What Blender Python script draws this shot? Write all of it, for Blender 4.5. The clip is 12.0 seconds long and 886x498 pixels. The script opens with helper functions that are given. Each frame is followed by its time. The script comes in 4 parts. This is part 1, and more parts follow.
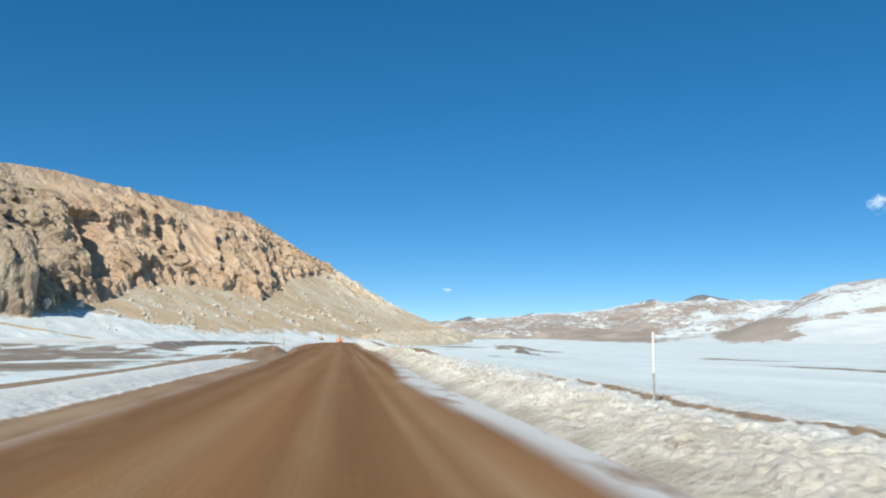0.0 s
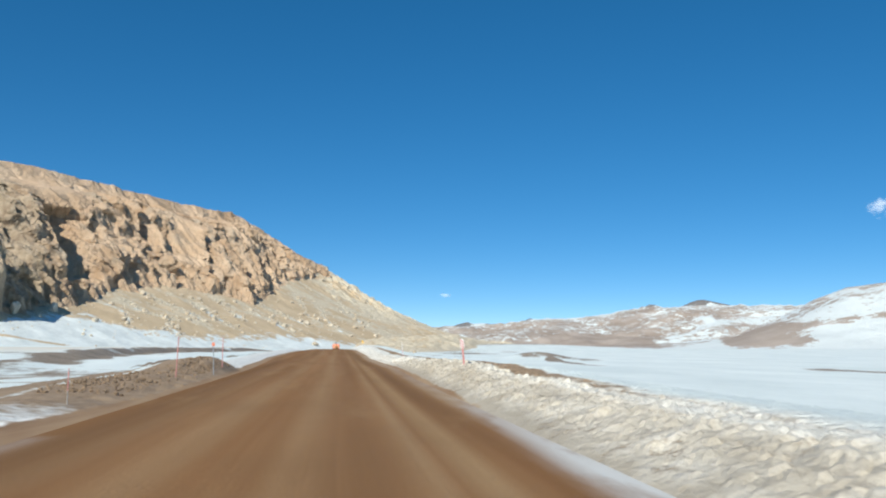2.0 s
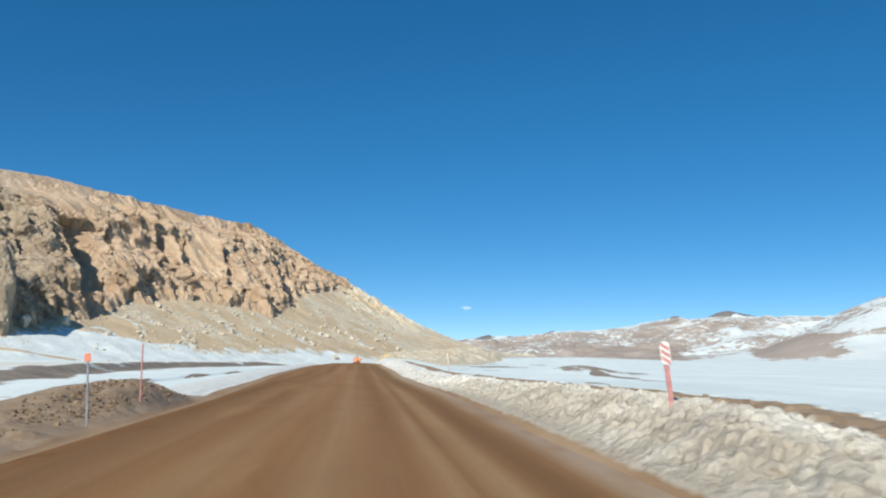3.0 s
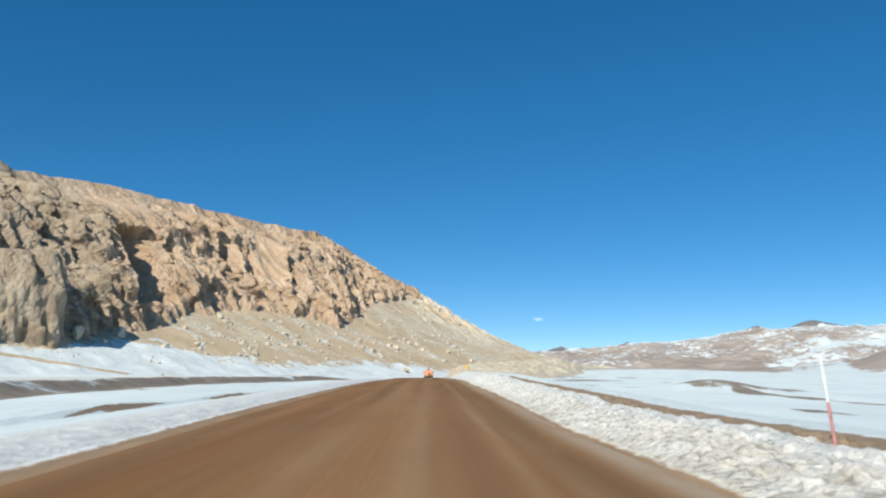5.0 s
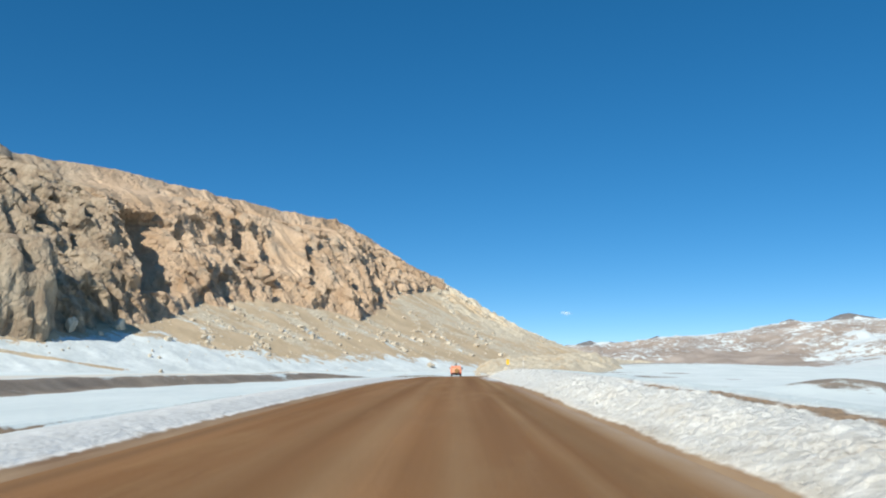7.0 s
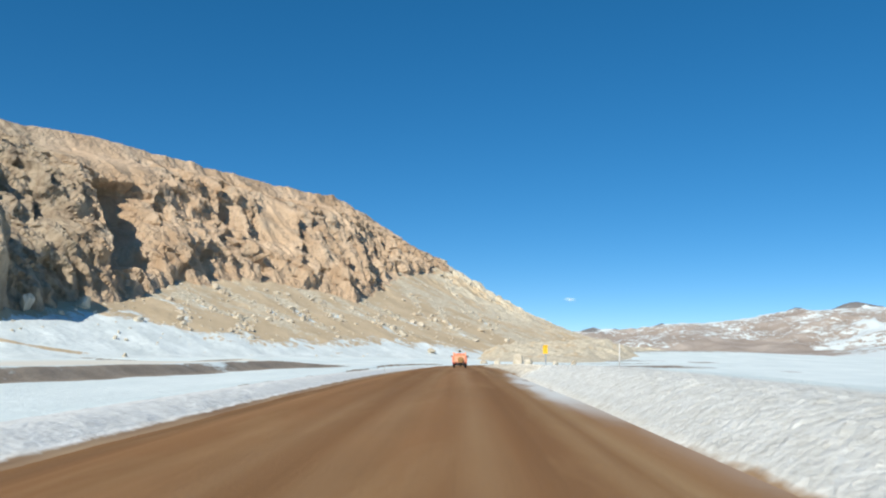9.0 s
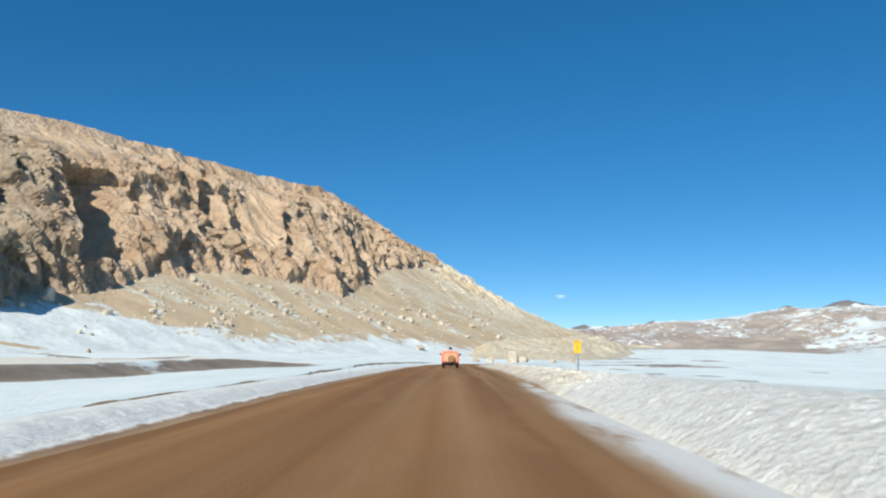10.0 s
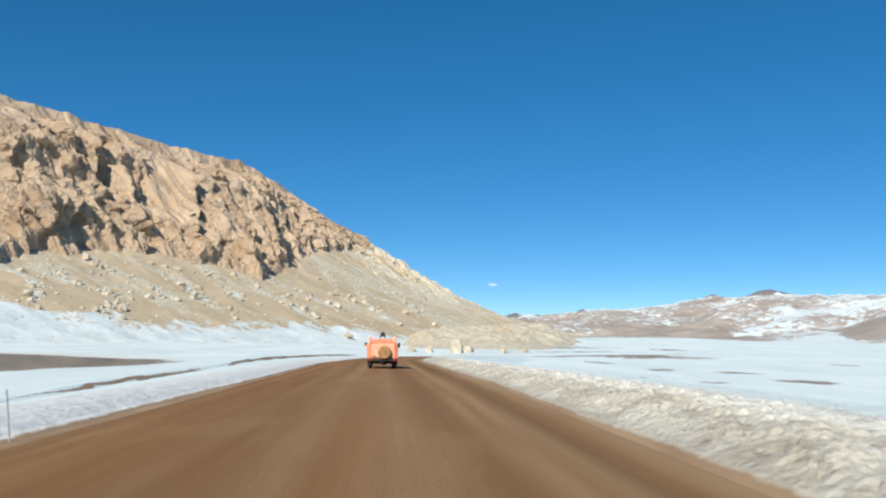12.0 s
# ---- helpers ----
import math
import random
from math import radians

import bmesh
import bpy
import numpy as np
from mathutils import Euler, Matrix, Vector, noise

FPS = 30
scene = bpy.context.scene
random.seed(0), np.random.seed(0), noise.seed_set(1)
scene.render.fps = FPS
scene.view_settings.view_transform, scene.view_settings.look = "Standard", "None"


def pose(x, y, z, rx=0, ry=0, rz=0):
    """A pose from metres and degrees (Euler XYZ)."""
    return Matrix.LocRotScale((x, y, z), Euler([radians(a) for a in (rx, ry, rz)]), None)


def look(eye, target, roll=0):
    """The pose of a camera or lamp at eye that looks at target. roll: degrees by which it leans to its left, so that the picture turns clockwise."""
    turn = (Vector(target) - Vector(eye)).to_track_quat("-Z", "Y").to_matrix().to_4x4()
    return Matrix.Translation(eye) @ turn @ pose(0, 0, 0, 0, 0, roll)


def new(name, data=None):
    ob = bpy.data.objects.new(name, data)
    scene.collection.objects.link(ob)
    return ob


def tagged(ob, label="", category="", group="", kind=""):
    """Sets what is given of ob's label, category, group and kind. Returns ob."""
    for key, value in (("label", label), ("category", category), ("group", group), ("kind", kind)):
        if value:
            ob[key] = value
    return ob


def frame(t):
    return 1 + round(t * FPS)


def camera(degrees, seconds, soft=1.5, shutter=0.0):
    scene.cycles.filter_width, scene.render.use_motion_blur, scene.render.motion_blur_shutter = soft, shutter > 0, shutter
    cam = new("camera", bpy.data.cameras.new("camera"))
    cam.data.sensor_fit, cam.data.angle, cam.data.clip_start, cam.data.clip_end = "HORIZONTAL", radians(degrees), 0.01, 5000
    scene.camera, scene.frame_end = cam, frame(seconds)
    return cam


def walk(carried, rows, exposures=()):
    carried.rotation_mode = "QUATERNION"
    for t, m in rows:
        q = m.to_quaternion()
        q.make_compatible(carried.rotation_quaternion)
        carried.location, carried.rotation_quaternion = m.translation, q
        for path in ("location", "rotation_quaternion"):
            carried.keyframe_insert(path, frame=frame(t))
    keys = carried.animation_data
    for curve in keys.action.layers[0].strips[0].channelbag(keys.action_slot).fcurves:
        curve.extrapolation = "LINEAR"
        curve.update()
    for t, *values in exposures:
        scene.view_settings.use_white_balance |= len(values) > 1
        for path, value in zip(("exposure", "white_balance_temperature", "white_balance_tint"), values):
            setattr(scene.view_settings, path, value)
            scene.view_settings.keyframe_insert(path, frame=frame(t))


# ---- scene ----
cam = camera(56.76, 12.0, soft=2.1, shutter=0.08)
PATH = [
    (0.0, (0.693, 1.389, 1.615), (6.736, 50.700, 7.266), 0.35),
    (0.5, (0.758, 12.058, 1.623), (7.154, 61.325, 7.271), 0.23),
    (1.0, (0.804, 22.732, 1.634), (7.388, 71.971, 7.309), 0.23),
    (1.5, (0.832, 33.411, 1.649), (7.238, 82.661, 7.432), 0.25),
    (2.0, (0.842, 44.094, 1.669), (7.077, 93.339, 7.680), 0.22),
    (2.5, (0.835, 54.770, 1.696), (6.563, 104.026, 8.095), 0.11),
    (3.0, (0.814, 65.423, 1.730), (5.807, 114.708, 8.520), -0.01),
    (5.0, (0.605, 107.913, 1.968), (1.384, 157.336, 9.504), -0.18),
    (5.5, (0.538, 118.567, 2.057), (0.829, 167.993, 9.605), -0.29),
    (6.0, (0.467, 129.243, 2.156), (0.412, 178.676, 9.664), -0.46),
    (6.5, (0.396, 139.958, 2.264), (-0.137, 189.406, 9.654), -0.49),
    (8.5, (0.145, 183.412, 2.724), (-1.036, 232.964, 9.295), 0.15),
    (9.0, (0.099, 194.515, 2.823), (-0.915, 244.098, 9.181), 0.28),
    (9.5, (0.062, 205.746, 2.904), (-0.767, 255.348, 9.140), 0.42),
    (10.0, (0.034, 217.105, 2.963), (-0.410, 266.723, 9.120), 0.52),
    (10.5, (0.015, 228.604, 2.995), (0.290, 278.235, 9.048), 0.51),
    (11.0, (0.003, 240.252, 2.997), (1.521, 289.884, 8.861), 0.59),
    (11.5, (-0.002, 252.051, 2.967), (2.821, 301.649, 8.634), 0.46),
    (12.0, (0.000, 264.000, 2.906), (3.706, 313.557, 8.412), 0.40),
]
walk(cam, [(t, look(eye, target, roll)) for t, eye, target, roll in PATH], exposures=[(0.0, 0.05, 6500, 6), (2.0, 0.03, 6500, 6), (6.0, 0.06, 6500, 6), (12.0, 0.10, 6500, 6)])

world = bpy.data.worlds.new("sky")
scene.world = world
world.use_nodes = True
wn = world.node_tree
sky = wn.nodes.new("ShaderNodeTexSky")
sky.sky_type, sky.sun_disc = "NISHITA", False
SUN_EL, SUN_AZ = 37.0, 28.0  # height, and degrees left of straight behind the first heading
sky.sun_elevation, sky.sun_rotation = radians(SUN_EL), radians(180 + SUN_AZ)
sky.altitude, sky.air_density, sky.dust_density, sky.ozone_density = 4500, 0.8, 0.0, 3.0
deep = wn.nodes.new("ShaderNodeHueSaturation")
deep.inputs["Saturation"].default_value = 1.485
deep.inputs["Hue"].default_value = 0.4965
soft_sky = wn.nodes.new("ShaderNodeGamma")
soft_sky.inputs["Gamma"].default_value = 0.74
wn.links.new(sky.outputs[0], soft_sky.inputs["Color"])
wn.links.new(soft_sky.outputs[0], deep.inputs["Color"])
wn.links.new(deep.outputs[0], wn.nodes["Background"].inputs[0])
wn.nodes["Background"].inputs[1].default_value = 0.186
sun = new("sun", bpy.data.lights.new("sun", "SUN"))
sun.data.energy, sun.data.angle, sun.data.color = 4.9, radians(0.53), (1.0, 0.94, 0.85)
sun.matrix_world = look((0, 0, 300), (math.sin(radians(SUN_AZ)) * math.cos(radians(SUN_EL)),
                                     math.cos(radians(SUN_AZ)) * math.cos(radians(SUN_EL)), 300 - math.sin(radians(SUN_EL))))

# ---- numeric noise ----
LAT = np.random.RandomState(7).rand(256, 256)


def vnoise(x, y, seed=0):
    """Smooth lattice noise, 0 to 1, one cell a unit."""
    x, y = np.broadcast_arrays(np.asarray(x, float) + seed * 17.31, np.asarray(y, float) + seed * 5.77)
    xi, yi = np.floor(x).astype(int), np.floor(y).astype(int)
    fx, fy = x - xi, y - yi
    fx, fy = fx * fx * (3 - 2 * fx), fy * fy * (3 - 2 * fy)
    a, b = LAT[xi & 255, yi & 255], LAT[(xi + 1) & 255, yi & 255]
    c, d = LAT[xi & 255, (yi + 1) & 255], LAT[(xi + 1) & 255, (yi + 1) & 255]
    return (a * (1 - fx) + b * fx) * (1 - fy) + (c * (1 - fx) + d * fx) * fy


def fbm(x, y, octaves=4, seed=0, gain=0.5):
    total, amp, norm = 0.0, 1.0, 0.0
    for k in range(octaves):
        total = total + amp * vnoise(x * 2 ** k, y * 2 ** k, seed + k * 3)
        norm, amp = norm + amp, amp * gain
    return total / norm


def ridged(x, y, octaves=4, seed=0):
    total, amp, norm = 0.0, 1.0, 0.0
    for k in range(octaves):
        total = total + amp * (1 - np.abs(2 * vnoise(x * 2 ** k, y * 2 ** k, seed + k * 5) - 1))
        norm, amp = norm + amp, amp * 0.5
    return total / norm


def blocks(x, y, seed=0):
    """Broken blocks: a random level for each cell, and how near its border a point lies."""
    xi, yi = np.floor(x).astype(int), np.floor(y).astype(int)
    f1, f2, level = np.full(x.shape, 9.0), np.full(x.shape, 9.0), np.zeros(x.shape)
    for dx in (-1, 0, 1):
        for dy in (-1, 0, 1):
            cx, cy = xi + dx, yi + dy
            px = cx + LAT[(cx * 3 + seed) & 255, (cy * 5 + seed * 7) & 255]
            py = cy + LAT[(cx * 7 + seed * 3) & 255, (cy * 3 + seed * 11) & 255]
            d = np.hypot(px - x, py - y)
            rank = LAT[(cx * 11 + seed) & 255, (cy * 13 + seed) & 255]
            near = d < f1
            f2 = np.where(near, f1, np.minimum(f2, d))
            level = np.where(near, rank, level)
            f1 = np.where(near, d, f1)
    return level, np.clip((f2 - f1) * 2.5, 0, 1)


def facets(x, y, seed=0, tilt=0.9):
    """Angular blocks, -0.5 to 0.5: each cell is a flat face with a level and a slant of its own."""
    xi, yi = np.floor(x).astype(int), np.floor(y).astype(int)
    near, face = np.full(x.shape, 9.0), np.zeros(x.shape)
    for dx in (-1, 0, 1):
        for dy in (-1, 0, 1):
            cx, cy = xi + dx, yi + dy
            px = x - cx - LAT[(cx * 3 + seed) & 255, (cy * 5 + seed * 7) & 255]
            py = y - cy - LAT[(cx * 7 + seed * 3) & 255, (cy * 3 + seed * 11) & 255]
            u, v = LAT[(cx * 11 + seed) & 255, (cy * 13 + seed) & 255] - 0.5, LAT[(cx * 5 + seed * 2) & 255, (cy * 9 + seed) & 255] - 0.5
            w = LAT[(cx * 13 + seed * 5) & 255, (cy * 3 + seed * 2) & 255] - 0.5
            d = np.hypot(px, py)
            face = np.where(d < near, 0.8 * w + tilt * (u * px + v * py), face)
            near = np.minimum(near, d)
    return face


def worn(h, passes=1):
    """A grid of heights with its sharpest steps rounded off."""
    for _ in range(passes):
        for axis in (0, 1):
            e = np.concatenate([np.take(h, [0], axis), h, np.take(h, [-1], axis)], axis)
            h = 0.5 * h + 0.25 * (np.take(e, range(0, h.shape[axis]), axis) + np.take(e, range(2, h.shape[axis] + 2), axis))
    return h


def step(v, lo, hi):
    t = np.clip((np.asarray(v, float) - lo) / (hi - lo), 0, 1)
    return t * t * (3 - 2 * t)


# ---- materials ----
class Build:
    """A node material in short: every call makes a node and returns its output."""

    def __init__(self, name, rough=0.8, metal=0.0, spec=0.5):
        self.m = bpy.data.materials.new(name)
        self.m.use_nodes = True
        self.t = self.m.node_tree
        self.p = self.t.nodes["Principled BSDF"]
        self.p.inputs["Roughness"].default_value = rough
        self.p.inputs["Metallic"].default_value = metal
        self.p.inputs["Specular IOR Level"].default_value = spec

    def put(self, socket, v):
        if isinstance(v, bpy.types.NodeSocket):
            self.t.links.new(v, socket)
        elif isinstance(v, tuple) and len(v) == 3 and socket.type == "RGBA":
            socket.default_value = (*v, 1)
        else:
            socket.default_value = v

    def coords(self, scale=(1, 1, 1), turn=0.0):
        c = self.t.nodes.new("ShaderNodeTexCoord")
        mp = self.t.nodes.new("ShaderNodeMapping")
        mp.inputs["Scale"].default_value = scale
        mp.inputs["Rotation"].default_value = (0, 0, radians(turn))
        self.t.links.new(c.outputs["Object"], mp.inputs["Vector"])
        return mp.outputs[0]

    def noise(self, scale, detail=4.0, rough=0.55, at=(1, 1, 1), warp=0.0, turn=0.0):
        n = self.t.nodes.new("ShaderNodeTexNoise")
        self.t.links.new(self.coords(at, turn), n.inputs["Vector"])
        n.inputs["Scale"].default_value, n.inputs["Detail"].default_value = scale, detail
        n.inputs["Roughness"].default_value, n.inputs["Distortion"].default_value = rough, warp
        return n.outputs["Fac"]

    def cells(self, scale, at=(1, 1, 1), out="Distance"):
        n = self.t.nodes.new("ShaderNodeTexVoronoi")
        self.t.links.new(self.coords(at), n.inputs["Vector"])
        n.inputs["Scale"].default_value = scale
        return n.outputs[out]

    def attr(self, name):
        n = self.t.nodes.new("ShaderNodeAttribute")
        n.attribute_name = name
        return n.outputs["Fac"]

    def random(self):
        return self.t.nodes.new("ShaderNodeObjectInfo").outputs["Random"]

    def ramp(self, v, lo, hi, a=0.0, b=1.0):
        n = self.t.nodes.new("ShaderNodeMapRange")
        for k, x in enumerate((v, lo, hi, a, b)):
            self.put(n.inputs[k], x)
        return n.outputs[0]

    def calc(self, op, a, b=0.0):
        n = self.t.nodes.new("ShaderNodeMath")
        n.operation = op
        self.put(n.inputs[0], a)
        self.put(n.inputs[1], b)
        return n.outputs[0]

    def mix(self, f, a, b):
        n = self.t.nodes.new("ShaderNodeMix")
        n.data_type = "RGBA"
        self.put(n.inputs[0], f)
        self.put(n.inputs[6], a)
        self.put(n.inputs[7], b)
        return n.outputs[2]

    def done(self, color, bump=None, height=0.1, rough=None, strength=1.0):
        self.put(self.p.inputs["Base Color"], color)
        if rough is not None:
            self.put(self.p.inputs["Roughness"], rough)
        if bump is not None:
            n = self.t.nodes.new("ShaderNodeBump")
            n.inputs["Strength"].default_value, n.inputs["Distance"].default_value = strength, height
            self.t.links.new(bump, n.inputs["Height"])
            self.t.links.new(n.outputs[0], self.p.inputs["Normal"])
        return self.m


def plain(name, color, rough=0.6, metal=0.0, wear=0.25, scale=6.0):
    b = Build(name, rough, metal)
    n = b.noise(scale, 5)
    dark = tuple(c * (1 - wear) for c in color)
    lite = tuple(min(1.0, c * (1 + wear * 0.4)) for c in color)
    return b.done(b.mix(b.ramp(n, 0.35, 0.65), dark, lite), b.noise(scale * 8, 3), 0.004)


def road_material():
    b = Build("packed_mud", 0.9, spec=0.12)
    streak = b.noise(1.0, 3, at=(0.55, 0.012, 1))
    fine = b.noise(1.0, 3, at=(3.2, 0.03, 1))
    blot = b.noise(0.35, 5, at=(1, 0.4, 1))
    grain = b.noise(14, 5, 0.7)
    c = b.mix(b.ramp(streak, 0.36, 0.64), (0.222, 0.106, 0.041), (0.315, 0.166, 0.071))
    c = b.mix(b.calc("MULTIPLY", b.attr("track"), b.ramp(b.noise(0.5, 4, at=(1, 0.08, 1)), 0.22, 0.55)), c, (0.39, 0.26, 0.136))
    c = b.mix(b.calc("MULTIPLY", b.attr("damp"), 0.7), c, (0.150, 0.080, 0.036))
    c = b.mix(b.ramp(fine, 0.60, 0.85, 0, 0.14), c, (0.36, 0.24, 0.125))
    c = b.mix(b.ramp(blot, 0.45, 0.75, 0, 0.4), c, (0.20, 0.112, 0.05))
    c = b.mix(b.ramp(b.noise(0.55, 5, 0.6, at=(1, 0.16, 1), warp=0.3), 0.55, 0.72, 0, 0.45), c, (0.37, 0.232, 0.112))
    c = b.mix(b.ramp(grain, 0.3, 0.75, 0, 0.25), c, (0.20, 0.118, 0.052))
    slush = b.calc("MULTIPLY", b.attr("slush"), b.ramp(b.noise(0.9, 5, at=(1, 0.25, 1)), 0.28, 0.5))
    c = b.mix(slush, c, (0.62, 0.62, 0.595))
    return b.done(c, b.calc("ADD", grain, fine), 0.015, b.ramp(streak, 0.3, 0.7, 0.92, 0.7))


def ground_material():
    b = Build("snow_field_and_earth", 0.7, spec=0.3)
    drift = b.noise(0.06, 7, 0.68, at=(1, 0.35, 1), warp=0.3)
    fine = b.noise(0.8, 6, 0.65, at=(1.0, 0.6, 1))
    snow = b.mix(b.ramp(drift, 0.3, 0.7), (0.66, 0.735, 0.72), (0.86, 0.92, 0.89))
    snow = b.mix(b.ramp(fine, 0.55, 0.8, 0, 0.45), snow, (0.59, 0.64, 0.625))
    snow = b.mix(b.calc("MULTIPLY", b.attr("dust"), b.ramp(drift, 0.2, 0.6, 0.5, 0.95)), snow, (0.74, 0.69, 0.58))
    earth = b.mix(b.ramp(b.noise(0.25, 6, 0.6), 0.35, 0.65), (0.23, 0.185, 0.14), (0.36, 0.295, 0.225))
    earth = b.mix(b.ramp(b.noise(5, 4), 0.5, 0.8, 0, 0.6), earth, (0.14, 0.10, 0.068))
    edge = b.calc("ADD", b.attr("bare"), b.ramp(b.noise(0.22, 8, 0.65, at=(1, 0.45, 1), warp=0.4), 0.25, 0.75, -0.5, 0.5))
    edge = b.calc("ADD", edge, b.ramp(b.noise(1.1, 6, 0.7, at=(1, 0.5, 1)), 0.25, 0.75, -0.16, 0.16))
    c = b.mix(b.ramp(edge, 0.44, 0.68), snow, earth)
    return b.done(c, b.calc("ADD", b.noise(1.3, 6, 0.7), b.noise(0.12, 4, at=(1, 0.4, 1))), 0.25, strength=0.6)


def bank_material(name="ploughed_dirty_snow", dull=(0.74, 0.68, 0.555), bright=(0.91, 0.86, 0.75), relief=0.08):
    b = Build(name, 0.75, spec=0.3)
    lump = b.noise(2.6, 7, 0.7, at=(1, 0.8, 1), warp=0.15)
    crumb = b.cells(5.5, at=(1, 0.8, 1))
    bit = b.cells(13.0)
    fine = b.noise(14, 5, 0.75)
    grime = b.noise(0.7, 7, 0.72, at=(1, 0.6, 1), warp=0.5)
    c = b.mix(b.ramp(lump, 0.35, 0.62), dull, bright)
    c = b.mix(b.ramp(b.attr("dirt"), 0.1, 0.5, 0.75, 0.0), c, b.mix(b.ramp(lump, 0.35, 0.62), (0.54, 0.545, 0.515), (0.72, 0.735, 0.71)))
    c = b.mix(b.ramp(b.calc("ADD", grime, b.calc("MULTIPLY", b.attr("dirt"), 0.42)), 0.62, 0.98, 0, 0.9), c, (0.44, 0.38, 0.29))
    c = b.mix(b.ramp(fine, 0.52, 0.72, 0, 0.5), c, (0.50, 0.43, 0.335))
    clump = b.calc("MULTIPLY", b.ramp(b.noise(1.5, 3, at=(1, 0.7, 1)), 0.54, 0.64), b.ramp(b.noise(5.5, 5, 0.7), 0.48, 0.6))
    c = b.mix(b.calc("MULTIPLY", clump, b.ramp(b.attr("dirt"), -0.1, 0.5, 0.0, 0.8)), c, (0.30, 0.225, 0.15))
    # crevices between lumps: soil tone that also paints in their shade
    c = b.mix(b.ramp(b.calc("ADD", b.attr("gap_shade"), b.ramp(fine, 0.3, 0.7, -0.2, 0.2)), 0.45, 0.9, 0, 0.75), c, (0.33, 0.285, 0.225))
    c = b.mix(b.attr("clean"), c, b.mix(b.ramp(lump, 0.35, 0.62), (0.67, 0.74, 0.725), (0.745, 0.82, 0.80)))
    soil = b.mix(b.ramp(lump, 0.35, 0.7), (0.25, 0.175, 0.11), (0.385, 0.285, 0.19))
    c = b.mix(b.ramp(b.calc("ADD", b.attr("soil"), b.ramp(b.noise(1.6, 4), 0.2, 0.8, -0.22, 0.22)), 0.40, 0.62), c, soil)
    mud = b.mix(b.ramp(b.noise(0.8, 5, at=(1, 0.2, 1)), 0.35, 0.65), (0.27, 0.165, 0.088), (0.385, 0.265, 0.155))
    c = b.mix(b.ramp(b.calc("ADD", b.attr("mud"), b.ramp(b.noise(1.6, 4), 0.2, 0.8, -0.2, 0.2)), 0.35, 0.65), c, mud)
    calm = b.calc("MULTIPLY", b.ramp(b.attr("soil"), 0.2, 0.7, 1.0, 0.7), b.ramp(b.attr("mud"), 0.1, 0.7, 1.0, 0.1))
    return b.done(c, b.calc("MULTIPLY", calm, b.calc("ADD", b.calc("ADD", lump, b.calc("MULTIPLY", crumb, 0.7)), b.calc("ADD", b.calc("MULTIPLY", fine, 0.5), b.calc("MULTIPLY", bit, 0.15)))), relief, strength=0.9)


def rock_material():
    b = Build("sunlit_tan_cliff", 0.9, spec=0.2)
    lay = b.noise(0.03, 7, 0.62, at=(1, 1, 0.55), warp=0.8)
    mid = b.noise(0.14, 7, 0.66, at=(1, 1, 0.45))
    fine = b.noise(0.6, 6, 0.7)
    crack = b.cells(0.11, at=(1, 1, 0.5))
    c = b.mix(b.ramp(lay, 0.36, 0.62), (0.50, 0.337, 0.21), (0.725, 0.545, 0.38))
    c = b.mix(b.ramp(mid, 0.5, 0.7, 0, 0.65), c, (0.40, 0.285, 0.19))
    c = b.mix(b.ramp(b.noise(0.045, 5, at=(1, 1, 0.4)), 0.56, 0.7, 0, 0.7), c, (0.48, 0.42, 0.33))
    c = b.mix(b.ramp(fine, 0.53, 0.78, 0, 0.5), c, (0.36, 0.265, 0.18))
    c = b.mix(b.calc("MULTIPLY", b.attr("slab"), 0.75), c, b.mix(b.ramp(lay, 0.36, 0.62), (0.56, 0.385, 0.24), (0.68, 0.49, 0.325)))
    c = b.mix(b.calc("MULTIPLY", b.attr("grey"), 0.75), c, b.mix(b.ramp(mid, 0.42, 0.62), (0.50, 0.42, 0.31), (0.29, 0.225, 0.16)))
    sand = b.mix(b.ramp(b.noise(0.05, 6), 0.35, 0.65), (0.50, 0.39, 0.255), (0.60, 0.475, 0.32))
    sand = b.mix(b.ramp(b.noise(0.35, 6, 0.7), 0.52, 0.72, 0, 0.3), sand, (0.39, 0.295, 0.19))
    pale = b.mix(b.ramp(fine, 0.4, 0.6), (0.47, 0.40, 0.28), (0.70, 0.63, 0.50))
    sand = b.mix(b.ramp(b.calc("ADD", b.attr("rubble"), b.ramp(b.noise(0.16, 7, 0.7), 0.25, 0.75, -0.45, 0.45)), 0.42, 0.62), sand, pale)
    c = b.mix(b.ramp(b.calc("ADD", b.attr("talus"), b.ramp(b.noise(0.12, 7, 0.65), 0.25, 0.75, -0.3, 0.3)), 0.42, 0.6), c, sand)
    flake = b.ramp(b.noise(0.085, 9, 0.72, at=(1, 1, 1.5), warp=0.5), 0.25, 0.75, -0.55, 0.55)
    white = b.mix(b.ramp(b.noise(0.09, 7, 0.68), 0.35, 0.65), (0.58, 0.63, 0.62), (0.77, 0.82, 0.805))
    c = b.mix(b.ramp(b.calc("ADD", b.attr("snow"), flake), 0.5, 0.6), c, white)
    relief = b.calc("ADD", b.calc("MULTIPLY", mid, 0.8), b.calc("ADD", fine, b.calc("ADD", b.calc("MULTIPLY", crack, -0.5), b.calc("MULTIPLY", b.cells(0.36, at=(1, 1, 0.6)), -0.7))))
    bumpy = b.calc("MULTIPLY", relief, b.ramp(b.attr("talus"), 0.2, 0.8, 1.0, 0.10))
    bumpy = b.calc("MULTIPLY", bumpy, b.ramp(b.attr("slab"), 0.0, 1.0, 1.0, 0.3))
    return b.done(c, bumpy, 2.4, strength=0.9)


